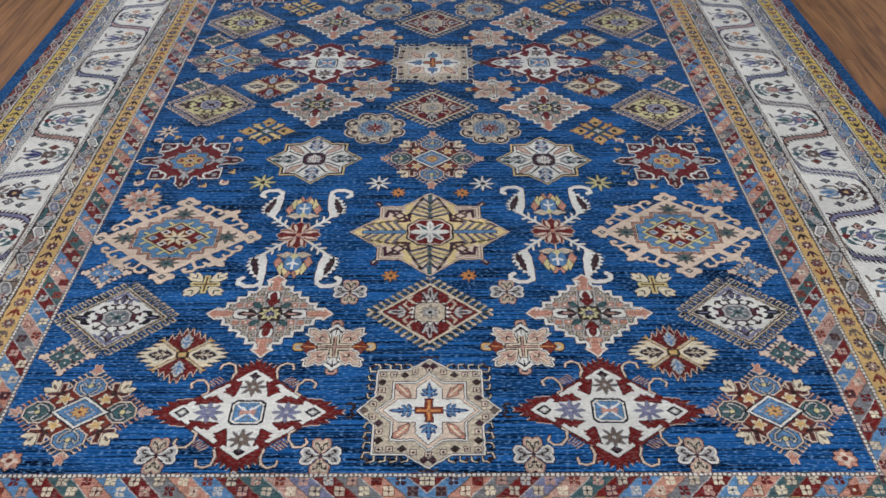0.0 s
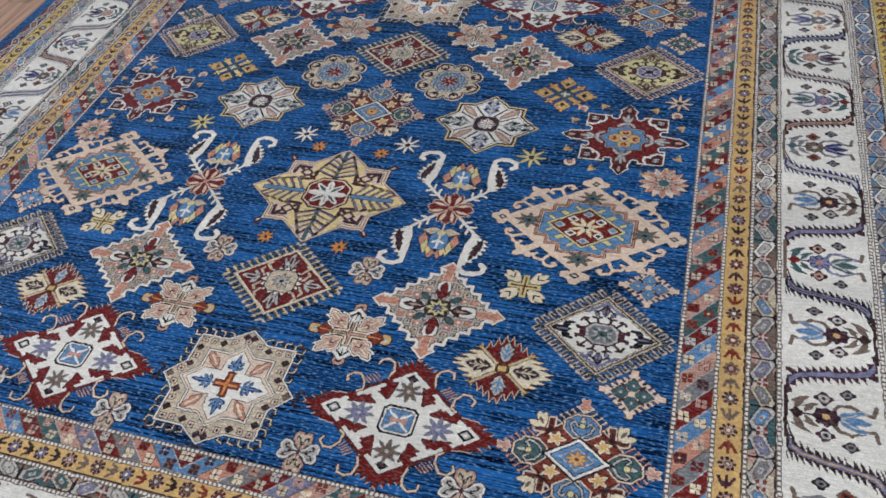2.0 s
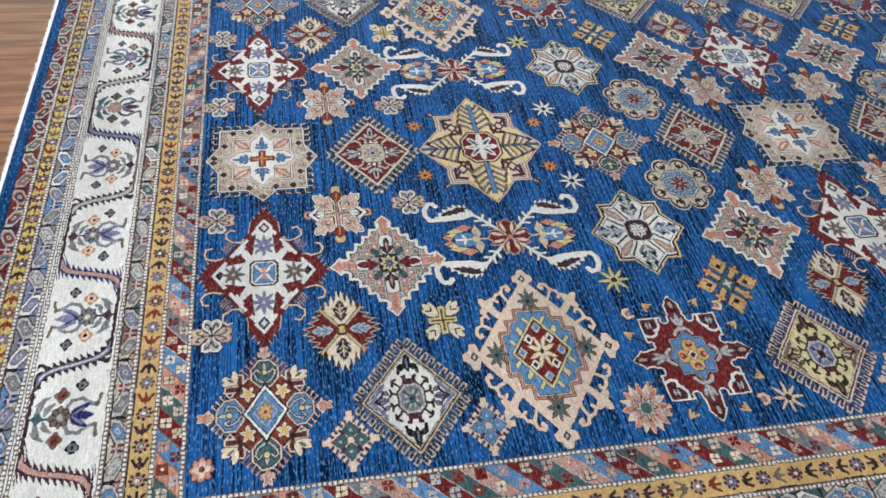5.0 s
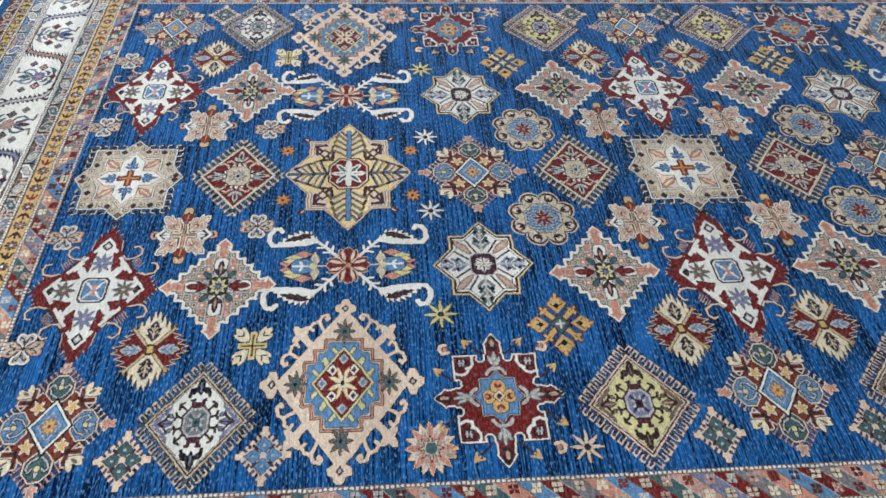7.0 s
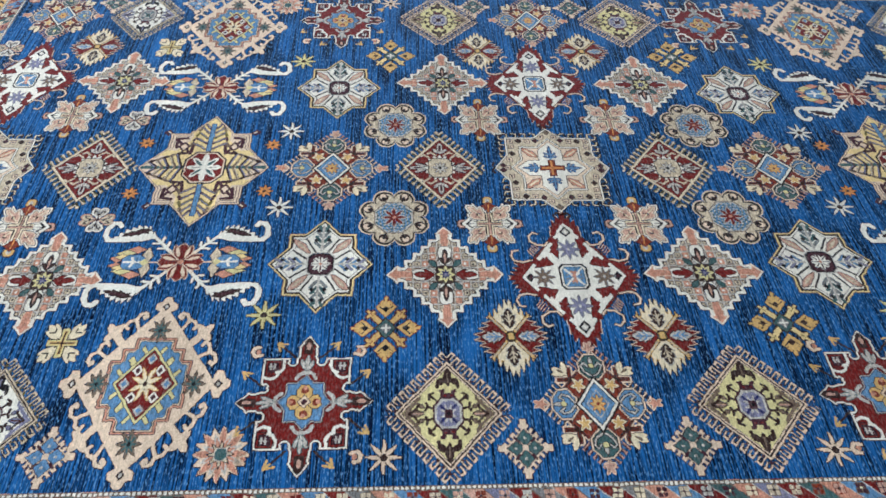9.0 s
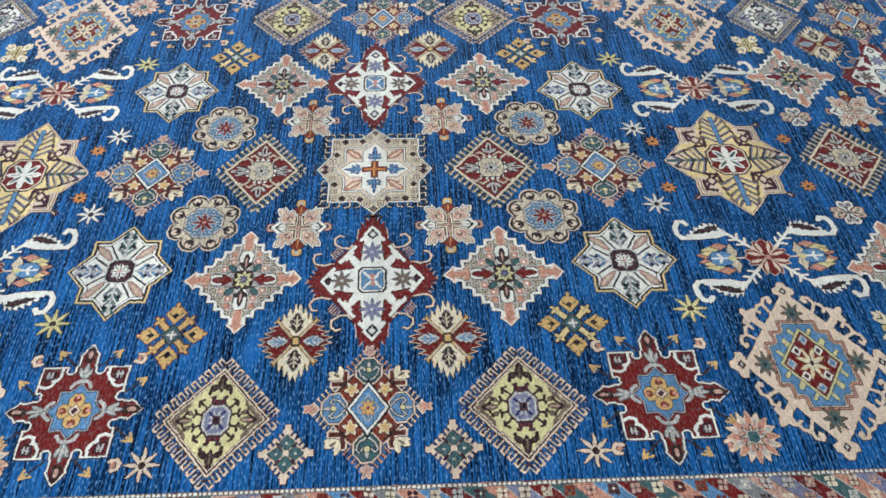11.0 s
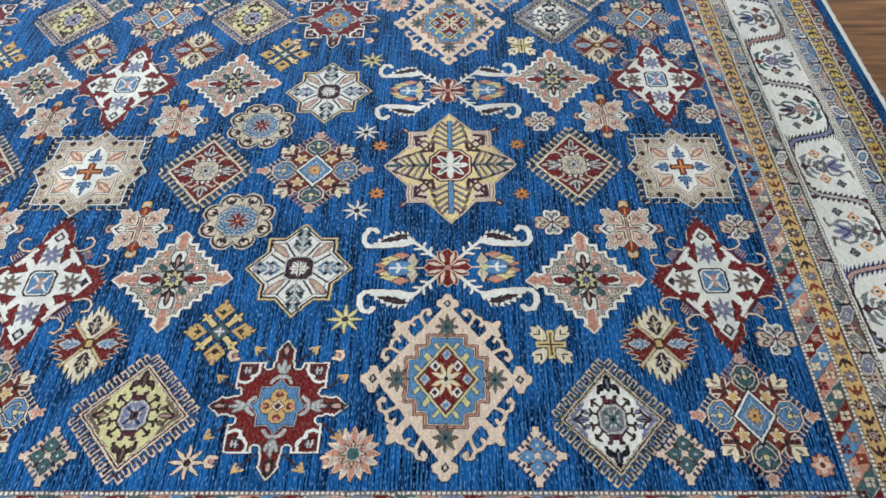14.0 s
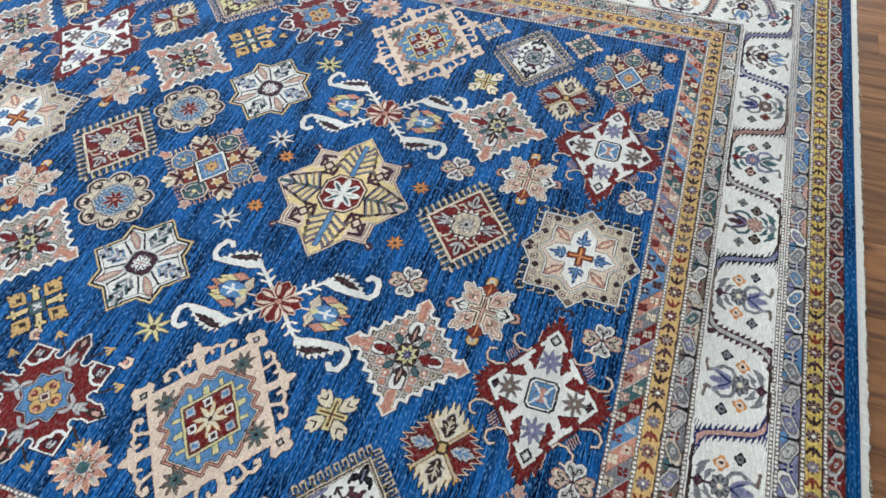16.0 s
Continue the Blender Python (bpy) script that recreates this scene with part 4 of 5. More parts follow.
def scallop_rosette(k):
    p, q = k.p, k.q
    x, y = p / 0.102, q / 0.112
    th, r = np.arctan2(y, x), np.hypot(x, y)
    edge = 0.75 + 0.24 * abs(np.sin(th * 4)) ** 0.6
    k.put(r < edge, "beige", "peach", 1)
    k.put(r < edge - 0.045, "dark")
    k.put(r < edge - 0.1, "taupe")
    k.put(r < edge - 0.12, "beige")
    # a curled heart in every lobe
    for a in (0.3927, 1.178):
        cp, cq = 0.076 * math.cos(a), 0.084 * math.sin(a)
        k.put(oval(p, q, cp, cq, 0.014, 0.015), "brown")
        k.put(oval(p, q, cp * 1.05, cq * 1.05, 0.009, 0.01), "peach")
        k.put(oval(p, q, cp * 0.97, cq * 0.97, 0.0045, 0.005), "dark")
        k.put(seg(p, q, cp * 0.8, cq * 0.8, cp * 0.94, cq * 0.94, 0.0024), "dark")
    k.put(octa(p, q, 0, 0, 0.055, 0.06, 0.42), "taupe")
    k.put(octa(p, q, 0, 0, 0.052, 0.057, 0.42), "silver")
    k.put(octa(p, q, 0, 0, 0.047, 0.052, 0.42), "sky")
    k.put(octa(p, q, 0, 0, 0.05, 0.055, 0.42) & (np.sin(th * 12) * np.sin(r * 60) > 0.25), "teal")
    k.put(octa(p, q, 0, 0, 0.05, 0.055, 0.42) & (np.sin(th * 12 + 1.5) * np.sin(r * 60 + 2.2) > 0.45), "silver")
    k.put(rays(p, q, 0, 0, 0.038, 0.042, 8, 0.42), "silver")
    k.put(rays(p, q, 0, 0, 0.033, 0.037, 8, 0.3), "red")
    k.put(oval(p, q, 0, 0, 0.0055, 0.0055), "salmon")


def clover(k):
    p, q = k.p, k.q
    for x, y, c, fill in ((p, q, "pink", "beige"), (q, p, "ivory", "silver")):
        heart = oval(x, y, 0.031, 0.0105, 0.0165, 0.0135) | dia(x, y, 0.016, 0, 0.02, 0.014) | seg(x, y, 0.004, 0, 0.024, 0.004, 0.0065)
        k.put(heart, "brown")
        k.put(shrink(heart, 1), c)
        k.put(shrink(heart, 3), fill)
        core = path_mask(x, y, [(0.018, 0.003), (0.03, 0.006), (0.034, 0.013), (0.026, 0.014)], 0.0016)
        k.put(core, "brown")
        k.put(seg(x, y, 0.006, 0, 0.024, 0.0, 0.0014), "brown")
    k.put(oval(p, q, 0, 0, 0.005, 0.005), "mauve")


def petals(k, c, rim, R, inner=0.24, eye="brown", n=8):
    k.put(rays(k.p, k.q, 0, 0, R, R * 1.05, n, inner, 0.0, 1.6), c)
    k.rim(rim, 1)
    k.put(oval(k.p, k.q, 0, 0, R * 0.2, R * 0.2), eye)


def tiny_flower(k):
    petals(k, "orange", "brown", 0.024, 0.5)


def white_flower(k):
    petals(k, "peach" if k.tone else "ivory", "brown", 0.041)


def yellow_flower(k):
    petals(k, "yellow", "olive", 0.043)


def brown_cross(k):
    p, q = k.p, k.q
    fleur = leaf(p, q, 0.012, 0.014, 0.052, 0.062, 0.013, 1) | leaf(p, q, 0.018, 0.012, 0.056, 0.04, 0.0095, 1) | leaf(p, q, 0.012, 0.02, 0.034, 0.066, 0.0095, 1)
    k.put(grow(fleur, 1), "brown")
    k.put(fleur, "ivory" if k.tone else "cream")
    k.put(path_mask(p, q, [(0.03, 0.05), (0.029, 0.034), (0.044, 0.034)], 0.0022), "dark")
    k.put(rect(p, q, 0, 0, 0.044, 0.0115) | rect(p, q, 0, 0, 0.0115, 0.05), "brown")
    k.put(rect(p, q, 0, 0, 0.042, 0.009) | rect(p, q, 0, 0, 0.009, 0.048), "yellow")
    k.put(rect(p, q, 0, 0, 0.036, 0.0052) | rect(p, q, 0, 0, 0.0052, 0.04), "gold")
    k.put(rect(p, q, 0, 0, 0.034, 0.0022) | rect(p, q, 0, 0, 0.0022, 0.038), "brown")


def orange_lattice(k):
    p, q = k.p, k.q
    main, tip = ("gold", "gold") if k.tone == 1 else ("lemon", "gold")
    # four lobes with a dark opening on the axes, blunt bars between them
    for x, y, r in ((p, q, 1.0), (q, p, 1.14)):
        lobe = dia(x, y, 0.05 * r, 0, 0.022 * r, 0.0215) | dia(x, y, 0.056 * r, 0.016, 0.01, 0.009) | dia(x, y, 0.067 * r, 0.008, 0.009, 0.008) | (y < 0.004) & (x > 0.06 * r) & (x < 0.084 * r)
        k.put(lobe, tip)
    bar = seg(p, q, 0.012, 0.014, 0.034, 0.04, 0.0066) | seg(p, q, 0.03, 0.047, 0.043, 0.034, 0.0042) | seg(p, q, 0.038, 0.044, 0.044, 0.051, 0.0034)
    k.put(grow(bar, 1), "brown")
    k.put(bar, main)
    k.rim("rust" if k.tone == 1 else "brown", 1)
    for x, y, r in ((p, q, 1.0), (q, p, 1.14)):
        k.put(dia(x, y, 0.05 * r, 0, 0.0105, 0.0095) | seg(x, y, 0.05 * r, 0.008, 0.058 * r, 0.017, 0.0014), "dark" if k.tone == 1 else "brown")
    k.put(seg(p, q, 0.03, 0.036, 0.038, 0.045, 0.0012), "rust" if k.tone == 1 else "olive")
    for s, c in ((1.0, "brown"), (0.86, "teal"), (0.5, "grey")):
        k.put(dia(p, q, 0, 0, 0.029 * s, 0.033 * s), c)
    k.put(rect(p, q, 0, 0, 0.0115, 0.0024) | rect(p, q, 0, 0, 0.0024, 0.013), "ivory")


def small_diamond(k):
    p, q = k.p, k.q
    a, b = 0.052, 0.062
    e, t = p / a + q / b, p / a - q / b
    body = (e < 0.82 + 0.26 * (((abs(t) * 3.1 + 0.1) % 1) < 0.5)) | rect(p, q, 0, 0.05, 0.0065, 0.019) | rect(p, q, 0.044, 0, 0.015, 0.0075)
    k.put(body, "peach")
    k.rim("mauve", 1)
    inn = "sky" if k.tone else "teal"
    cross = dia(p, q, 0.02, 0, 0.02, 0.0165) | dia(p, q, 0, 0.024, 0.0165, 0.021)
    k.put(grow(cross, 1), "mauve")
    k.put(cross, inn)
    k.put(oval(p, q, 0.02, 0, 0.0035, 0.003) | oval(p, q, 0, 0.024, 0.003, 0.004), "silver")
    k.put(seg(p, q, 0.014, 0.016, 0.022, 0.025, 0.003), "mauve")
    k.put(rect(p, q, 0, 0, 0.0065, 0.0065), "peach", None)


def salmon_flower(k):
    p, q = k.p, k.q
    k.put(rays(p, q, 0, 0, 0.058, 0.066, 16, 0.7), "peach")
    k.put(rays(p, q, 0, 0, 0.056, 0.064, 8, 0.2), "salmon")
    k.rim("brown", 1)
    k.put(rays(p, q, 0, 0, 0.046, 0.052, 8, 0.25, 0.5), "silver")
    k.put(rays(p, q, 0, 0, 0.034, 0.04, 8, 0.2, 0.5), "salmon")
    k.put(rays(p, q, 0, 0, 0.03, 0.034, 8, 0.4), "beige", "brown")
    k.put(octa(p, q, 0, 0, 0.013, 0.015), "teal", "silver")


def corner_flower(k):
    p, q = k.p, k.q
    k.put(rays(p, q, 0, 0, 0.025, 0.028, 8, 0.7), "salmon")
    k.put(rays(p, q, 0, 0, 0.018, 0.02, 4, 0.5), "peach")
    k.rim("brown", 1)
    k.put(oval(p, q, 0, 0, 0.006, 0.006), "rust")


def scroll_flower(k):
    """A red rosette between two lilies, with four white scrolls."""
    p, q = k.p, k.q
    # thorny stem, feathered leaf and the hook it ends in
    white = path_mask(p, q, [(0.03, 0.032), (0.056, 0.062), (0.086, 0.092)], 0.0044)
    for a, b in ((0.044, 0.048), (0.06, 0.066)):
        white |= seg(p, q, a, b, a - 0.004, b + 0.02, 0.0034) | seg(p, q, a, b, a + 0.021, b - 0.002, 0.0034)
    white |= path_mask(p, q, [(0.086, 0.09), (0.115, 0.079), (0.16, 0.076), (0.2, 0.077), (0.211, 0.092), (0.21, 0.118), (0.2, 0.136), (0.185, 0.138), (0.178, 0.128)], 0.0068)
    under = np.interp(p, [0.08, 0.1, 0.125, 0.15, 0.172, 0.19], [0.094, 0.12, 0.126, 0.116, 0.1, 0.084]) + 0.014 * (((p * 68) % 1) - 0.5)
    white |= (p > 0.08) & (p < 0.186) & (q > 0.08) & (q < under)
    k.put(white, "ivory")
    k.rim("brown", 1)
    vein = leaf(p, q, 0.094, 0.114, 0.17, 0.092, 0.0125, 4) | leaf(p, q, 0.1, 0.1, 0.126, 0.118, 0.0075, 2)
    k.put(vein, "brown")
    k.put(seg(p, q, 0.112, 0.108, 0.15, 0.098, 0.0022), "mauve")
    k.put(seg(p, q, 0.02, 0, 0.1, 0, 0.0024), "peach")
    # lily: peach and yellow petals round a blue cup
    for cp, cq, a, b, c in ((0.086, 0.022, 0.016, 0.034, "beige"), (0.116, 0.042, 0.028, 0.015, "salmon"), (0.142, 0.03, 0.03, 0.014, "yellow"), (0.16, 0.012, 0.024, 0.013, "salmon"), (0.15, 0.018, 0.024, 0.011, "lemon")):
        k.put(dia(p, q, cp, cq, a, b), c, "brown")
    k.put(octa(p, q, 0.12, 0, 0.03, 0.026, 0.5), "sky", "navy")
    k.put(seg(p, q, 0.104, 0, 0.142, 0, 0.0032) | seg(p, q, 0.118, 0, 0.124, 0.014, 0.0034), "ivory")
    k.put(dia(p, q, 0.092, 0, 0.012, 0.012), "yellow")
    fl = rays(p, q, 0, 0, 0.057, 0.062, 8, 0.5, 0.5) | rays(p, q, 0, 0, 0.058, 0.063, 4, 0.5)
    k.put(grow(fl, 1), "peach")
    k.put(fl, "red", "rust")
    k.put(leaf(p, q, 0.01, 0.006, 0.05, 0.018, 0.0085, 1) | leaf(p, q, 0.006, 0.01, 0.018, 0.054, 0.0085, 1), "peach", "rust")
    k.put(seg(p, q, 0.006, 0.006, 0.036, 0.038, 0.002), "peach")
    k.put(oval(p, q, 0, 0, 0.01, 0.011), "salmon", "brown")


KINDS = {
    # name: painter, half length, half width, plain words
    "square_star_medallion": (square_star, 0.178, 0.212), "flame_lozenge_medallion": (flame_lozenge, 0.178, 0.24),
    "stepped_lozenge_medallion": (stepped_lozenge, 0.162, 0.178), "comb_lozenge_medallion": (comb_lozenge, 0.144, 0.184),
    "yellow_star_medallion": (yellow_star, 0.195, 0.245), "gear_medallion": (gear, 0.174, 0.19),
    "white_star_medallion": (white_star, 0.14, 0.166), "hook_lozenge_medallion": (hook_lozenge, 0.158, 0.184),
    "ring_lozenge_medallion": (ring_lozenge, 0.205, 0.256), "red_cross_medallion": (red_cross_star, 0.158, 0.186),
    "flame_flower": (flame_flower, 0.11, 0.136), "cross_flower": (cross_flower, 0.1, 0.118), "scallop_rosette": (scallop_rosette, 0.107, 0.117),
    "clover": (clover, 0.05, 0.052), "tiny_flower": (tiny_flower, 0.029, 0.03), "white_flower": (white_flower, 0.046, 0.048),
    "yellow_flower": (yellow_flower, 0.048, 0.05), "brown_cross": (brown_cross, 0.06, 0.072), "orange_lattice": (orange_lattice, 0.096, 0.104),
    "small_diamond": (small_diamond, 0.064, 0.074), "salmon_flower": (salmon_flower, 0.064, 0.072), "corner_flower": (corner_flower, 0.036, 0.04),
    "scroll_flower": (scroll_flower, 0.224, 0.16),
}

MOTIF_WORDS = {
    "square_star_medallion": "beige star medallion with an ivory cross and rust heart", "flame_lozenge_medallion": "ivory lozenge with red flame edge and star flowers",
    "stepped_lozenge_medallion": "stepped lozenge in salmon and grey checks", "comb_lozenge_medallion": "red lozenge with a dark toothed edge",
    "yellow_star_medallion": "pale yellow eight-pointed star with a red heart", "gear_medallion": "rust medallion with blue and teal flowers and fingers",
    "white_star_medallion": "ivory eight-pointed star with barred feathers", "hook_lozenge_medallion": "pale lozenge with a hooked edge",
    "ring_lozenge_medallion": "peach lozenge with curls round a red heart", "red_cross_medallion": "red cross medallion outlined in ivory",
    "flame_flower": "four-petalled flower in red and cream flames", "cross_flower": "salmon-petalled cross flower with cream buds", "scallop_rosette": "ivory scalloped rosette with a blue heart",
    "clover": "small grey and pink four-leaf clover", "tiny_flower": "tiny orange flower", "white_flower": "small pale eight-petalled flower", "yellow_flower": "small yellow eight-petalled flower",
    "brown_cross": "small gold cross with cream leaves", "orange_lattice": "small gold lattice flower", "small_diamond": "small cream serrated diamond with blue ovals",
    "salmon_flower": "small salmon and peach rosette", "corner_flower": "tiny salmon corner flower", "scroll_flower": "red flower between two lilies with white scrolls",
}
rug = tagged(new("area_rug"), "large blue hand-knotted wool rug with rows of geometric medallions, ivory border", "rug")
rug.location = (0, 0, 0)
WOVEN = {}


def motif(kind, x, y, tone=0, wide=1.0, long=1.0):
    if (kind, tone) not in WOVEN:
        paint, hp, hq = KINDS[kind]
        k = Knots(hp, hq)
        k.tone = tone
        paint(k)
        heart = None
        if kind.endswith("_medallion"):
            inner = octa(k.p, k.q, 0, 0, hp * 0.3, hq * 0.3) & (k.a >= 0)
            heart = weave_mesh("heart", np.where(inner, k.a, -1), k.pitch, k.origin)
            k.clear(inner)
        WOVEN[kind, tone] = weave_mesh(kind, k.a, k.pitch, k.origin), heart
    body, heart = WOVEN[kind, tone]
    ob = new(kind, body)
    ob.parent = rug
    tagged(ob, MOTIF_WORDS[kind])
    if heart is not None:
        new("heart", heart).parent = ob
    ob.matrix_basis = pose(x + random.uniform(-0.003, 0.003), y + random.uniform(-0.003, 0.003), 0, 0, 0, random.uniform(-0.8, 0.8)) @ Matrix.Diagonal((wide, long, 1, 1))
    return ob


# the weaver drew some motifs smaller at the ends and sides: width, length
FITTED = {
    ("square_star_medallion", 1.64): (0.93, 0.9), ("flame_lozenge_medallion", 0): (1.03, 1.02), ("flame_lozenge_medallion", 1.64): (0.98, 0.94),
    ("gear_medallion", 1.643): (0.9, 0.86), ("gear_medallion", 0): (0.92, 0.9), ("gear_medallion", 0.645): (0.93, 1.0),
    ("stepped_lozenge_medallion", 1.332): (0.96, 0.93), ("stepped_lozenge_medallion", 0.329): (0.97, 0.95),
    ("hook_lozenge_medallion", 1.329): (0.98, 0.92), ("ring_lozenge_medallion", 1.011): (0.98, 0.94),
}


# rows of the near half (y < 0) and where the same rows fall in the slightly longer far half
NEAR = (0.0, -0.328, -0.648, -1.011, -1.33, -1.64, -1.808)
FAR = (0.0, 0.347, 0.67, 1.06, 1.43, 1.742, 1.893)


def far_row(y):
    return float(np.interp(-y, [-v for v in NEAR], FAR))


# kind, x, y, tone; each stands in all four quarters (once or twice on the axes)
LAYOUT = [
    ("square_star_medallion", 0, -1.64, 0), ("comb_lozenge_medallion", 0, -1.328, 0), ("yellow_star_medallion", 0, -1.011, 0),
    ("gear_medallion", 0, -0.645, 0), ("comb_lozenge_medallion", 0, -0.326, 0), ("square_star_medallion", 0, 0, 0),
    ("flame_lozenge_medallion", 0.418, -1.64, 0), ("stepped_lozenge_medallion", 0.416, -1.332, 0), ("scroll_flower", 0.369, -1.011, 0),
    ("white_star_medallion", 0.37, -0.648, 0), ("stepped_lozenge_medallion", 0.404, -0.329, 0), ("flame_lozenge_medallion", 0.416, 0, 0),
    ("gear_medallion", 0.802, -1.643, 1), ("hook_lozenge_medallion", 0.806, -1.329, 1), ("ring_lozenge_medallion", 0.718, -1.011, 0),
    ("red_cross_medallion", 0.774, -0.655, 0), ("hook_lozenge_medallion", 0.795, -0.33, 0), ("gear_medallion", 0.79, 0, 1),
    ("flame_flower", 0.609, -1.469, 0), ("flame_flower", 0.603, -0.178, 0), ("cross_flower", 0.236, -1.448, 1), ("cross_flower", 0.228, -0.199, 1),
    ("scallop_rosette", 0.2, -0.46, 1), ("clover", 0.237, -1.757, 0), ("clover", 0.596, -1.757, 0), ("clover", 0.211, -1.256, 0),
    ("tiny_flower", 0.106, -1.192, 0), ("tiny_flower", 0.1, -0.823, 0), ("white_flower", 0.165, -0.777, 0), ("yellow_flower", 0.532, -0.773, 0),
    ("brown_cross", 0.61, -1.226, 0), ("orange_lattice", 0.572, -0.479, 0), ("small_diamond", 0.893, -1.474, 0), ("small_diamond", 0.893, -1.181, 1),
    ("salmon_flower", 0.892, -0.823, 0), ("white_flower", 0.911, -0.481, 1), ("small_diamond", 0.893, -0.178, 0), ("corner_flower", 0.915, -1.77, 0),
]
# where the weaver's count went astray: kind, side, row, shift across and along
ASTRAY = {
    ("ring_lozenge_medallion", -1, -1.011): (-0.019, -0.025), ("red_cross_medallion", -1, -0.655): (-0.014, 0.005), ("hook_lozenge_medallion", -1, -1.329): (-0.003, -0.019),
    ("scroll_flower", -1, -1.011): (-0.016, -0.012), ("white_star_medallion", -1, -0.648): (-0.013, 0.003), ("salmon_flower", -1, -0.823): (0.0, -0.038),
    ("gear_medallion", -1, 0): (-0.012, 0.02), ("stepped_lozenge_medallion", -1, -0.329): (-0.015, 0.02), ("stepped_lozenge_medallion", -1, 0.329): (-0.012, 0.006),
    ("hook_lozenge_medallion", -1, -0.33): (-0.006, 0.02), ("red_cross_medallion", -1, 0.655): (-0.008, -0.02), ("ring_lozenge_medallion", -1, 1.011): (-0.033, 0.005),
    ("hook_lozenge_medallion", -1, 1.329): (0.025, 0.0), ("gear_medallion", -1, 1.643): (0.03, 0.0), ("stepped_lozenge_medallion", -1, 1.332): (-0.006, -0.032),
    ("stepped_lozenge_medallion", 1, 1.332): (0.0, -0.019), ("ring_lozenge_medallion", 1, 1.011): (-0.016, 0.0), ("yellow_star_medallion", 1, 1.011): (-0.015, 0.005),
    ("comb_lozenge_medallion", 1, 1.328): (-0.015, 0.0), ("scroll_flower", 1, -1.011): (-0.01, 0.003), ("hook_lozenge_medallion", 1, -0.33): (0.01, -0.01),
}
for kind, x, y, tone in LAYOUT:
    wide, long = FITTED.get((kind, abs(y)), {"brown_cross": (0.84, 0.82), "flame_flower": (0.93, 0.92), "cross_flower": (0.95, 0.94)}.get(kind, (1.0, 1.0)))
    for sx in ((1, -1) if x else (1,)):
        dx, dy = ASTRAY.get((kind, sx, y), (0.0, 0.0))
        motif(kind, sx * x + dx, y + dy, 1 if kind == "orange_lattice" and sx > 0 else tone, wide, long)
        if y:
            dx, dy = ASTRAY.get((kind, sx, -y), (0.0, 0.0))
            motif(kind, sx * x + dx, far_row(y) + dy, tone, wide, long * (1.03 if y < -1.6 else 1.06))

# ---- borders: guard stripes and the ivory main border ----
FX = 0.972
FY = {-1: 1.8, 1: 1.9}
END_W = {-1: (0.058, 0.053, 0.043, 0.178, 0.048, 0.04, 0.048, 0.028), 1: (0.061, 0.052, 0.049, 0.185, 0.053, 0.047, 0.046, 0.03)}
SIDE_W = (0.078, 0.062, 0.062, 0.214, 0.06, 0.06, 0.052, 0.043)
END_CUM, SIDE_CUM = {g: np.concatenate([[0], np.cumsum(v)]) for g, v in END_W.items()}, np.concatenate([[0], np.cumsum(SIDE_W)])


def tint(names, index):
    table = np.array([COL[n] for n in names])
    return table[np.asarray(index, int) % len(names)]


def beads(out, s, t, at, size=0.006):
    """A string of ivory beads between two dark lines."""
    u = t - at
    out[(u >= -0.002) & (u < size + 0.002)] = COL["taupe"]
    m = (u >= 0) & (u < size)
    out[m & ((((s / 0.0106) % 1 - 0.5) * 0.0106 / 0.0032) ** 2 + ((u - size / 2) / 0.0034) ** 2 < 1.25)] = COL["ivory"]


def hashed(i, salt=0):
    return (np.sin(i * 12.9898 + salt * 78.233) * 43758.5453) % 1


def stripe_band(s, t, w, pitch=0.0515, lean=1.1):
    """Slanting stripes that lean towards the middle of the ends, two small flowers on each."""
    k = (s + t * lean) / pitch
    i, fr = np.floor(k), k % 1
    out = tint(("red", "sky", "salmon", "teal"), i)
    out = np.where(((i % 4) == 1) & (hashed(i, 3) > 0.7), COL["lilac"], np.where(((i % 4) == 3) & (hashed(i, 3) > 0.6), COL["grey"], out))
    out = np.where(((i % 4) == 2) & (hashed(i, 3) > 0.6), COL["pink"], out)
    u = (fr - 0.5) * pitch
    for c, salt in ((0.32, 0), (0.74, 1)):
        v = t - w * c
        a, b = abs(u - v * lean), abs(v)
        petal = np.maximum(abs(a - 0.0058), abs(b - 0.0058))
        ring = np.maximum(a, b)
        out = np.where((ring < 0.0122) & (hashed(i, 12 + salt) > 0.4), tint(("mauve", "taupe", "rust", "taupe"), i), out)
        tone = tint(("silver", "beige", "pink", "cream"), np.floor(hashed(i, 9 + salt) * 4))
        tone = np.where(((i % 4) != 0) & (hashed(i, 21 + salt) > 0.62), tint(("rust", "mauve", "red"), i), tone)
        out = np.where(petal < 0.0047, tone, out)
        out = np.where((a < 0.0024) & (b < 0.0024), tint(("mauve", "cream", "brown"), i + salt), out)
    out = np.where(fr < 0.07, np.where(hashed(i, 7) > 0.6, COL["taupe"], COL["silver"]), out)
    beads(out, s, t, 0.0025)
    return out


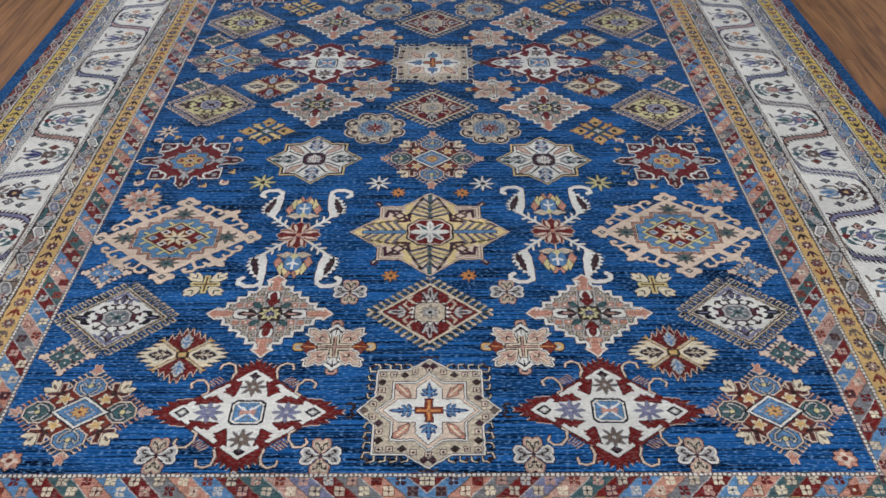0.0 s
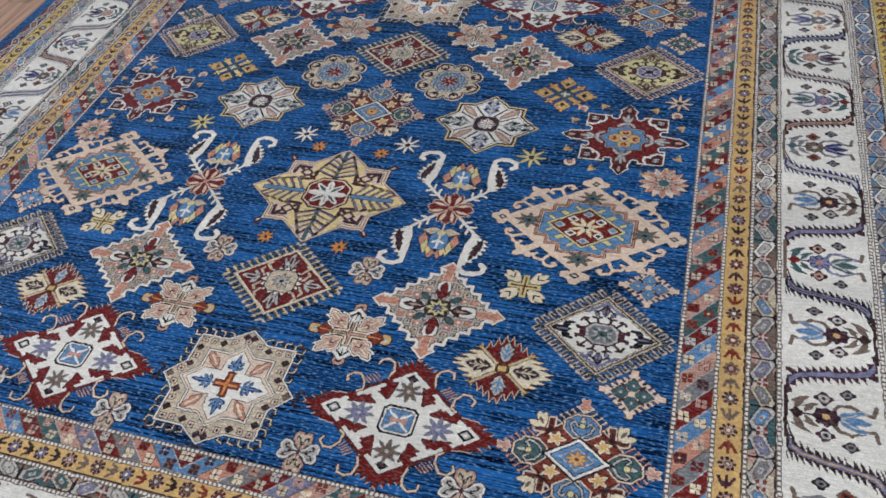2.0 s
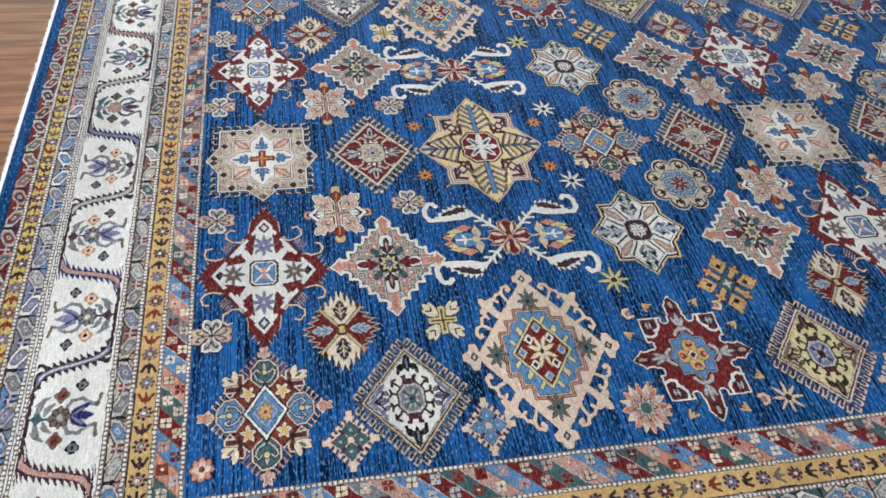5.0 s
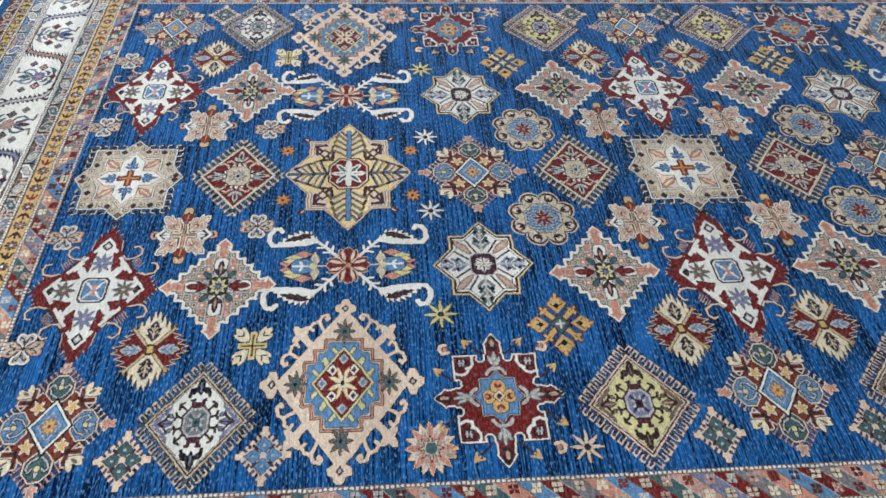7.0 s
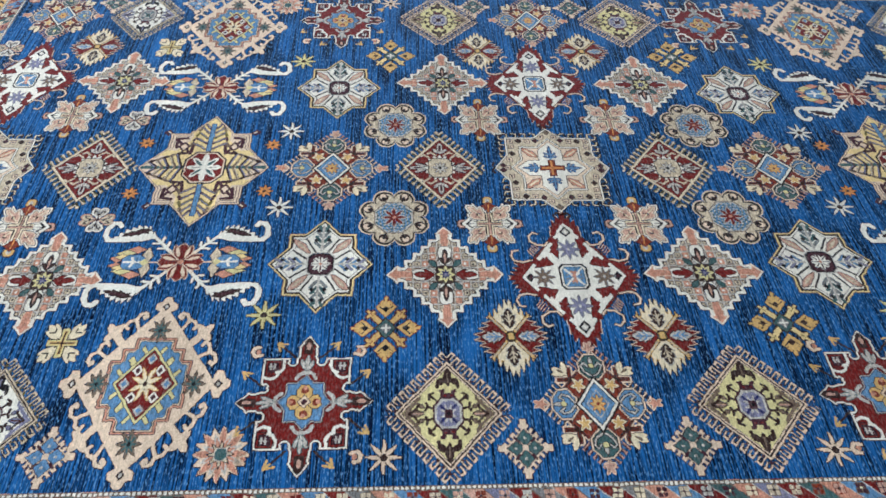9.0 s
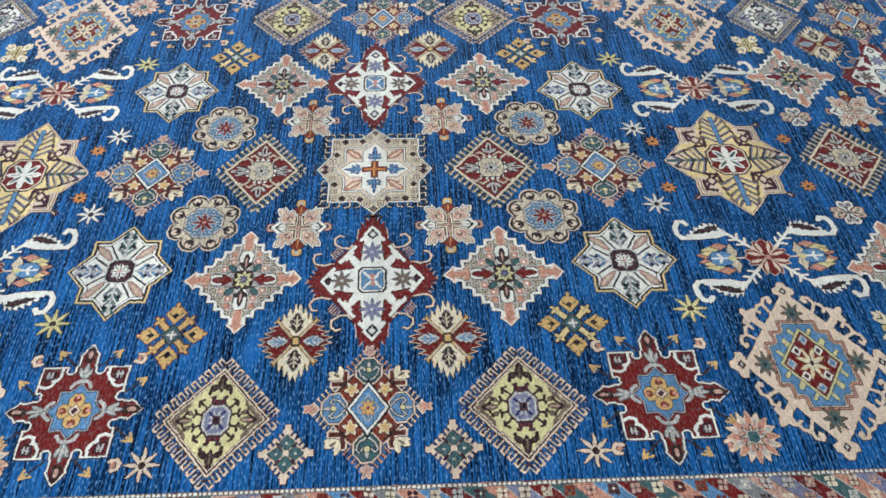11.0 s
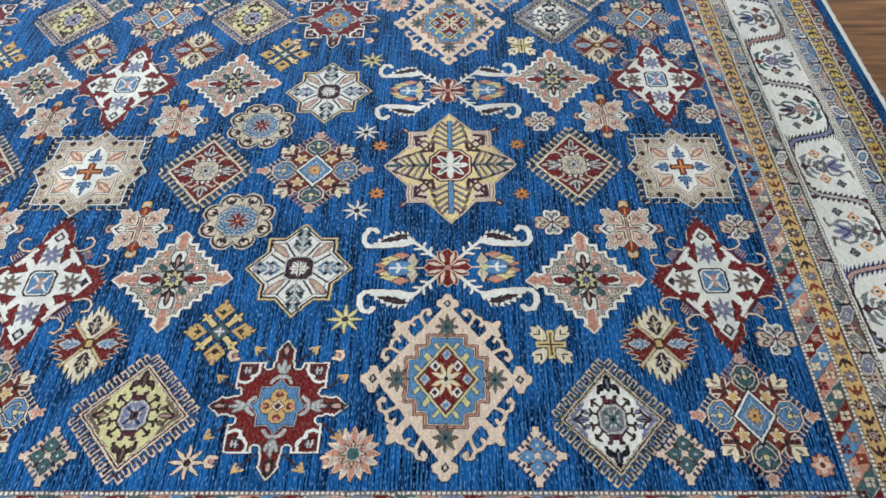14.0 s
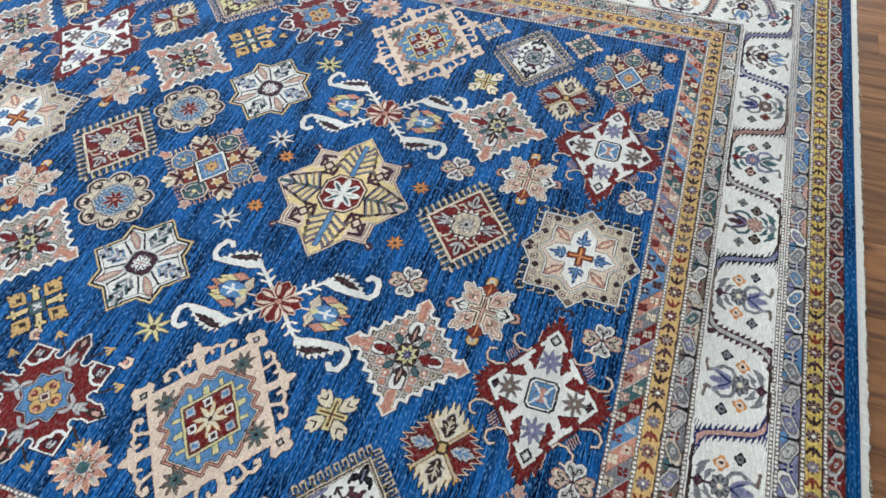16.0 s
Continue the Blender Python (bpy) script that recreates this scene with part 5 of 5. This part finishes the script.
def flower_band(ground):
    def paint(s, t, w):
        pitch = 0.0738
        k = s / pitch
        i, u, v = np.floor(k), (k % 1 - 0.5) * pitch, t - w * 0.56
        out = np.full(s.shape, COL[ground])
        r, th = np.hypot(u, v), np.arctan2(v, u)
        edge = 0.0158 + 0.0016 * np.cos(th * 8) + 0.0012 * (hashed(i, 19) - 0.5)
        c1 = tint(("mauve", "brown", "taupe", "mauve", "brown"), np.floor(hashed(i, 2) * 5))
        out = np.where(r < edge, c1, out)
        out = np.where((r > 0.0105) & (r < 0.0135) & (np.cos(th * 8) < -0.3), COL["pink"], out)
        out = np.where((r < 0.0092) & (r > 0.0062), tint(("taupe", "lilac", "pink", "rust"), np.floor(hashed(i, 4) * 4)), out)
        out = np.where(r < 0.0042, tint(("cream", "ivory", "silver"), i), out)
        j = np.floor(k + 0.5)
        u2 = ((k + 0.5) % 1 - 0.5) * pitch
        flip = np.where(hashed(j, 6) > 0.5, 1, -1)
        x = u2 * flip
        bud = (abs(v) < 0.011 - abs(x - 0.004) * 1.25) | (abs(abs(v) - 0.010 + x * 0.55) < 0.0038) & (abs(x) < 0.010) | (abs(v) < 0.0026) & (abs(x) < 0.014)
        c2 = tint(("brown", "mauve", "brown", "rust", "taupe", "rust"), np.floor(hashed(j, 8) * 6))
        out = np.where(bud, c2, out)
        out[t > w - 0.0026] = COL["brown"]
        beads(out, s, t, 0.0025)
        return out
    return paint


def hexagon_band(grounds, fills, accent, rest, cores, pitch=0.1415):
    def paint(s, t, w):
        k = s / pitch
        i = np.floor(k + 0.5)
        f = k - i
        v = t - w * 0.56
        # flower grounds alternate with pale triangles where two hexagons meet
        out = tint(grounds, np.floor(hashed(i, 1) * 7))
        mid = abs(abs(f) - 0.5) * pitch
        out = np.where(mid < 0.008 + 0.4 * (v + w * 0.5), tint(rest, np.floor(k)), out)
        for c, lean, salt in ((0.27, 0.5, 0), (-0.27, -0.5, 1)):
            u = (f - c) * pitch
            a, b = u * 0.89 + v * lean, v * 0.89 - u * lean
            d = np.maximum(abs(b) / 0.0152, abs(a) / 0.034 + abs(b) / 0.05)
            for lim, col in ((1.16, COL["dark"]), (1.0, tint(fills, np.floor(hashed(i, 11 + salt) * 6))), (0.7, COL["taupe"]), (0.58, tint(cores, np.floor(hashed(i, 17 + salt) * 6))), (0.26, COL["silver"]), (0.12, COL["taupe"])):
                out = np.where(d < lim, col, out)
        u = f * pitch
        cross = (abs(u) < 0.0095) & (abs(v) < 0.0095)
        out = np.where(cross, COL[accent], out)
        out = np.where((abs(u) < 0.0021) & (abs(v) < 0.0105) | (abs(v) < 0.0021) & (abs(u) < 0.0105), COL["silver"], out)
        out = np.where(mid < 0.0022, COL["dark"], out)
        out[t > w - 0.0026] = COL["brown"]
        beads(out, s, t, 0.0025)
        return out
    return paint


def meander_band(panel, phase=1):
    def paint(s, t, w):
        out = np.full(s.shape, COL["ivory"])
        k = s / panel + 0.5
        i = np.floor(k)
        u = (k - i - 0.5) * panel
        odd = (i % 2 == phase)
        v = (np.where(odd, t, w - t) - 0.009) / ((w - 0.026) / 0.19)
        x = u / (panel / 0.255)

        def put(m, c):
            out[m] = c[m] if isinstance(c, np.ndarray) else COL[c]
        ax = abs(x)
        hue = np.floor(hashed(i, 21) * 5)
        # tendrils that close round a three-petalled lily and turn out again
        tendril = path_mask(ax, v, [(0.018, 0.1), (0.036, 0.088), (0.041, 0.066), (0.026, 0.04), (0.022, 0.024), (0.048, 0.019)], 0.0044)
        put(tendril, tint(("grey", "lilac", "grey", "taupe", "teal"), hue + 2))
        put(tendril & (v < 0.03), "taupe")
        lily = leaf(ax, v, 0.0, 0.092, 0.0, 0.03, 0.012, 1) | poly(ax, v, [(0.0, 0.09), (0.016, 0.084), (0.03, 0.05), (0.026, 0.036), (0.016, 0.054), (0.008, 0.064), (0.0, 0.064)])
        put(grow(lily, 1), "silver")
        put(lily, tint(("navy", "sky", "mauve", "lilac", "teal"), hue))
        put(seg(ax, v, 0.002, 0.084, 0.018, 0.058, 0.0026), tint(("lilac", "silver", "lilac", "navy", "silver"), hue))
        # rosette
        r, th = np.hypot(ax, v - 0.113), np.arctan2(v - 0.113, ax)
        edge = 0.0255 + 0.0024 * np.cos(th * 8)
        put(r < edge, tint(("lilac", "taupe", "mauve", "pink", "grey"), hue + 1))
        put((r < edge) & (np.cos(th * 8) < -0.62) & (r > 0.011), tint(("navy", "brown", "dark", "taupe", "brown"), hue + 1))
        put((r > edge - 0.0024) & (r < edge), tint(("navy", "brown", "dark", "taupe", "brown"), hue + 1))
        put(r < 0.0075, tint(("pink", "cream", "salmon", "silver", "gold"), hue + 3))
        # two pairs of drooping leaves on the stem
        lc, lc2 = tint(("red", "teal", "brown", "grey", "mauve"), hue + 1), tint(("teal", "grey", "taupe", "teal", "grey"), hue + 1)
        for a, b, c, d, h in ((0.003, 0.154, 0.032, 0.138, 0.0075), (0.004, 0.176, 0.05, 0.154, 0.0095)):
            put(leaf(ax, v, a, b, c, d, h, 1) | leaf(ax, v, a + (c - a) * 0.55, b + 0.004, c + 0.002, d - 0.012, h * 0.7, 1), lc2)
        put(dia(ax, v, 0, 0.168, 0.016, 0.016) | seg(ax, v, 0, 0.136, 0, 0.182, 0.0026), lc)
        # four small flowers
        for cx, cv, rr, n in ((0.052, 0.116, 0.0195, 2), (0.073, 0.07, 0.0165, 0)):
            e, th = np.hypot(ax - cx, (v - cv)), np.arctan2(v - cv, ax - cx)
            put(e < rr * (0.86 + 0.14 * np.cos(th * 4)), tint(("dark", "orange", "brown", "taupe", "mauve"), hue + 1 + n) if n else tint(("dark", "brown", "taupe"), hue))
            put(e < rr * 0.56, tint(("pink", "rust", "silver", "taupe", "peach"), hue + 1) if n else COL["grey"] + 0 * out)
            put(e < rr * 0.24, "dark" if n else "brown")
        # toothed branch crossing between two panels, running on into the thin stem
        near = np.round(k)
        y = (k - near) * panel
        up = np.where(near % 2 == phase, t, w - t) / w
        uc = np.clip(up, 0, 1)
        line = panel * (0.16 * (uc - 0.5) - 0.2 * np.exp(-(uc - 0.07) / 0.06) + 0.2 * np.exp((uc - 0.93) / 0.06))
        bend = y - line
        mid = (up > 0.085) & (up < 0.915)
        slope = panel / w * (0.16 + 3.3 * np.exp(-(uc - 0.07) / 0.06) + 3.3 * np.exp((uc - 0.93) / 0.06))
        d = abs(bend) / np.sqrt(1 + slope ** 2)
        along = t + bend * 0.5
        teeth = 0.0075 + 0.0155 * (abs(((along / 0.0135) % 1) - 0.5) * 2) ** 1.2
        put((d < teeth) & mid, tint(("dark", "mauve", "navy", "brown", "mauve"), near))
        put((d < 0.0055) & (up > 0.11) & (up < 0.89), tint(("lilac", "silver", "lilac", "pink"), near + np.floor(hashed(near, 2) * 4)))
        put((d < 0.0014) & (up > 0.13) & (up < 0.87) & (hashed(near, 5) > 0.4), tint(("ivory", "red", "gold"), near))
        side = np.where(odd, w - t, t)
        put((abs(side - 0.0175) < 0.0036) & (abs(u) < panel * 0.3), np.where(hashed(i, 31) > 0.5, COL["brown"], COL["taupe"]) + 0 * out)
        beads(out, s, t, 0.0025)
        beads(out, s, t, w - 0.011)
        return out
    return paint


def selvedge_band(s, t, w):
    return np.full(s.shape, COL["blue"])


BANDS = (
    ("striped_guard_band", lambda s, t, w: stripe_band(abs(s), t, w), lambda s, t, w: stripe_band(-s, t, w, 0.047, 1.1)), ("gold_guard_band", flower_band("gold"), flower_band("gold")),
    ("grey_guard_band", hexagon_band(("teal", "taupe", "pink", "grey", "teal", "beige", "teal"), ("silver", "silver", "ivory", "silver", "beige", "silver"), "rust", ("pink", "taupe", "pink", "teal"), ("sky", "silver", "teal", "lilac", "silver", "grey")), hexagon_band(("teal", "taupe", "pink", "grey", "teal", "beige", "teal"), ("silver", "silver", "ivory", "silver", "beige", "silver"), "rust", ("pink", "taupe", "pink", "teal"), ("sky", "silver", "teal", "lilac", "silver", "grey"), 0.1155)),
    ("ivory_main_border", meander_band(0.2545), meander_band(0.206, 0)),
    ("blue_grey_guard_band", hexagon_band(("lilac", "grey", "sky", "lilac", "pink", "sky", "grey"), ("silver", "silver", "ivory", "silver", "ivory", "silver"), "navy", ("lilac", "grey", "sky", "lilac"), ("sky", "silver", "lilac", "grey", "sky", "lilac")), hexagon_band(("lilac", "grey", "sky", "lilac", "pink", "sky", "grey"), ("silver", "silver", "ivory", "silver", "ivory", "silver"), "navy", ("lilac", "grey", "sky", "lilac"), ("sky", "silver", "lilac", "grey", "sky", "lilac"), 0.1155)),
    ("yellow_guard_band", flower_band("straw"), flower_band("straw")),
    ("red_guard_band", hexagon_band(("red", "red", "taupe", "red", "rust", "red", "red"), ("silver", "pink", "beige", "silver", "pink", "silver"), "red", ("red", "mauve", "red", "rust"), ("red", "rust", "mauve", "red", "taupe", "teal")), hexagon_band(("red", "red", "taupe", "red", "rust", "red", "red"), ("silver", "pink", "beige", "silver", "pink", "silver"), "red", ("red", "mauve", "red", "rust"), ("red", "rust", "mauve", "red", "taupe", "teal"), 0.1155)),
    ("blue_edge_band", selvedge_band, selvedge_band),
)
BAND_WORDS = {
    "striped_guard_band": "slanting stripes in red, blue, salmon and teal with small flowers", "gold_guard_band": "gold band with dark rosettes and buds",
    "grey_guard_band": "grey-green band of slanting hexagons", "ivory_main_border": "ivory main border with toothed meander, lilies and rosettes",
    "blue_grey_guard_band": "blue-grey band of slanting hexagons", "yellow_guard_band": "yellow band with dark rosettes and buds",
    "red_guard_band": "dark red band of pale hexagons", "blue_edge_band": "plain blue outer edge band",
}
PITCH = 0.002


def nest(v, cum):
    return np.interp(v, cum, np.arange(len(cum)), left=-1.0, right=99.0)


def lay_band(me, axis, sign, start, w):
    """Turn a strip woven along x into place on one side of the rug."""
    n = len(me.vertices)
    co = np.empty(n * 3, np.float32)
    me.vertices.foreach_get("co", co)
    co = co.reshape(-1, 3)
    a, d = co[:, 0].copy(), start + np.minimum(co[:, 1], w)
    if axis == "y":
        co[:, 0], co[:, 1] = a, sign * d
        flip = sign < 0
    else:
        co[:, 0], co[:, 1] = sign * d, a
        flip = sign > 0
    if flip:
        co = co.reshape(-1, 4, 3)[:, ::-1].reshape(-1, 3)
    me.vertices.foreach_set("co", np.ascontiguousarray(co).ravel())
    me.update()
    return me


def border_band(i, name, paint, axis, sign):
    """axis y: the two ends; axis x: the two long sides. Ends and sides meet on a mitre."""
    if axis == "y":
        cum, other, lo, hi = END_CUM[sign], SIDE_CUM, -(FX + SIDE_CUM[i + 1]), FX + SIDE_CUM[i + 1]
        base = FY[sign]
    else:
        cum, other, lo, hi = SIDE_CUM, END_CUM, -(FY[-1] + END_CUM[-1][i + 1]), FY[1] + END_CUM[1][i + 1]
        base = FX
    w = cum[i + 1] - cum[i]
    s1, t1 = np.arange(lo, hi, PITCH) + PITCH / 2, np.arange(0, w, PITCH) + PITCH / 2
    s, t = np.meshgrid(s1, t1)
    out = paint(s + wander(s.shape, 31 + i, 0.0006, 0.0), np.clip(t + wander(s.shape, 57 + i, 0.0005, 0.0), 0.0, w), w).astype(np.int16)
    mine = nest(cum[i] + np.minimum(t, w - 1e-6), cum)
    if axis == "y":
        cross = nest(abs(s) - FX, other)
        out[cross > mine] = -1
    else:
        cross = np.where(s < 0, nest(-s - FY[-1], other[-1]), nest(s - FY[1], other[1]))
        out[cross >= mine] = -1

    def lay(me):
        return lay_band(me, axis, sign, base + cum[i], w)
    rosettes = []
    if name == "ivory_main_border":
        panel, phase = (0.2545, 1) if axis == "y" else (0.206, 0)
        which = np.floor(s / panel + 0.5)
        v = np.where(which % 2 == phase, t, w - t) - 0.009
        round_it = np.hypot((s - which * panel) / (panel / 0.255), v / ((w - 0.026) / 0.19) - 0.113) < 0.0285
        for j in np.unique(which):
            spot = round_it & (which == j) & (out >= 0)
            if spot.sum() > 150:
                rosettes.append(lay(weave_mesh("rosette", np.where(spot, out, -1), PITCH, (lo, 0.0), swap=False)))
                out[spot] = -1
    ob = new(name, lay(weave_mesh(name, out, PITCH, (lo, 0.0), swap=False)))
    ob.parent = rug
    for me in rosettes:
        new("rosette", me).parent = ob
    return tagged(ob, BAND_WORDS[name])


for i, (name, end_paint, side_paint) in enumerate(BANDS):
    for sign in (-1, 1):
        border_band(i, name, end_paint, "y", sign)
        border_band(i, name, side_paint, "x", sign)

# ---- foundation, field pile, fringe ----
EDGE_X = FX + SIDE_CUM[-1]
EDGE_Y = {g: FY[g] + END_CUM[g][-1] for g in FY}
bm = bmesh.new()
add_box(bm, -EDGE_X, EDGE_X, -EDGE_Y[-1], EDGE_Y[1], FLOOR_Z, -0.001, 0.004)
part("foundation", bm, SELVEDGE, rug, "blue wool edge over the cotton foundation")
bm = bmesh.new()
bmesh.ops.create_grid(bm, x_segments=60, y_segments=110, size=1.0)
for v in bm.verts:
    v.co = Vector((v.co.x * (FX + 0.002), -FY[-1] + (v.co.y + 1) / 2 * (FY[1] + FY[-1]), 0.0))
part("field", bm, FIELD, rug, "blue wool field with streaks of lighter and darker dye")
for sign in (-1, 1):
    # woven cotton end, cut a little unevenly
    bm = bmesh.new()
    n = 640
    rows = []
    for j in range(n + 1):
        x = -EDGE_X + 2 * EDGE_X * j / n
        reach = (0.019 if sign < 0 else 0.027) + 0.005 * noise.noise(Vector((x * 3.1, sign * 4.0, 0))) + 0.004 * noise.noise(Vector((x * 31.0, sign * 7.0, 1))) + 0.003 * noise.noise(Vector((x * 160.0, sign, 2)))
        y0 = sign * (EDGE_Y[sign] - 0.004)
        lift = 0.0015 * noise.noise(Vector((x * 90.0, sign, 5)))
        rows.append([bm.verts.new((x, y0, -0.0015)), bm.verts.new((x, y0 + sign * reach * 0.5, -0.003 + lift)), bm.verts.new((x, y0 + sign * reach * 0.92, -0.006 + lift)), bm.verts.new((x, y0 + sign * reach, FLOOR_Z + 0.0005))])
    for a, b in zip(rows, rows[1:]):
        for c in range(3):
            f = (a[c], b[c], b[c + 1], a[c + 1])
            bm.faces.new(f if sign < 0 else f[::-1])
    bmesh.ops.recalc_face_normals(bm, faces=bm.faces)
    part("cotton_end", bm, COTTON, rug, "off-white cotton web at the rug's end")
    # loose warp ends
    bm = bmesh.new()
    rng = random.Random(11 + sign)
    for j in range(520):
        x = rng.uniform(-EDGE_X, EDGE_X)
        y0, ln = EDGE_Y[sign] + (0.012 if sign < 0 else 0.02), rng.uniform(0.003, 0.009) * (1.6 if rng.random() < 0.04 else 1)
        dx, wd = rng.uniform(-0.006, 0.006), 0.0011
        a = [bm.verts.new((x - wd, sign * y0, -0.007)), bm.verts.new((x + wd, sign * y0, -0.007)), bm.verts.new((x, sign * y0, -0.0055))]
        b = [bm.verts.new((x + dx - wd * 0.4, sign * (y0 + ln), FLOOR_Z + 0.0006)), bm.verts.new((x + dx + wd * 0.4, sign * (y0 + ln), FLOOR_Z + 0.0006)), bm.verts.new((x + dx, sign * (y0 + ln), FLOOR_Z + 0.0016))]
        for c in range(3):
            bm.faces.new((a[c], a[(c + 1) % 3], b[(c + 1) % 3], b[c]))
    bmesh.ops.recalc_face_normals(bm, faces=bm.faces)
    tagged(part("fringe", bm, COTTON, rug, "short frayed cotton warp ends"), kind="stuff")

# ---- floor planks ----
PLANK_W, PLANK_L = 0.125, 1.24
bm = bmesh.new()
add_box(bm, 0.0004, PLANK_W - 0.0004, 0.0004, PLANK_L - 0.0004, -0.012, 0.0, 0.0007)
plank_mesh = bpy.data.meshes.new("plank")
bm.to_mesh(plank_mesh)
bm.free()
plank_mesh.materials.append(WOOD)
rng = random.Random(5)
rest = bmesh.new()
cols = int((EAST - WEST) / PLANK_W) + 1
for c in range(cols):
    x = WEST + c * PLANK_W
    y = SOUTH - rng.uniform(0, PLANK_L)
    while y < NORTH:
        near = -2.6 < x < 2.6 and -4.2 < y < 3.6
        under = -1.4 < x < 1.3 and y > -2.1 and y + PLANK_L < 2.2
        if near and not under:
            ob = new("plank", plank_mesh)
            ob.parent = floor
            ob.location = (x, y, FLOOR_Z)
        else:
            add_box(rest, x + 0.0007, x + PLANK_W - 0.0007, max(y, SOUTH) + 0.0007, min(y + PLANK_L, NORTH) - 0.0007, FLOOR_Z - 0.004, FLOOR_Z)
        y += PLANK_L
tagged(part("planks", rest, WOOD, floor), kind="stuff")
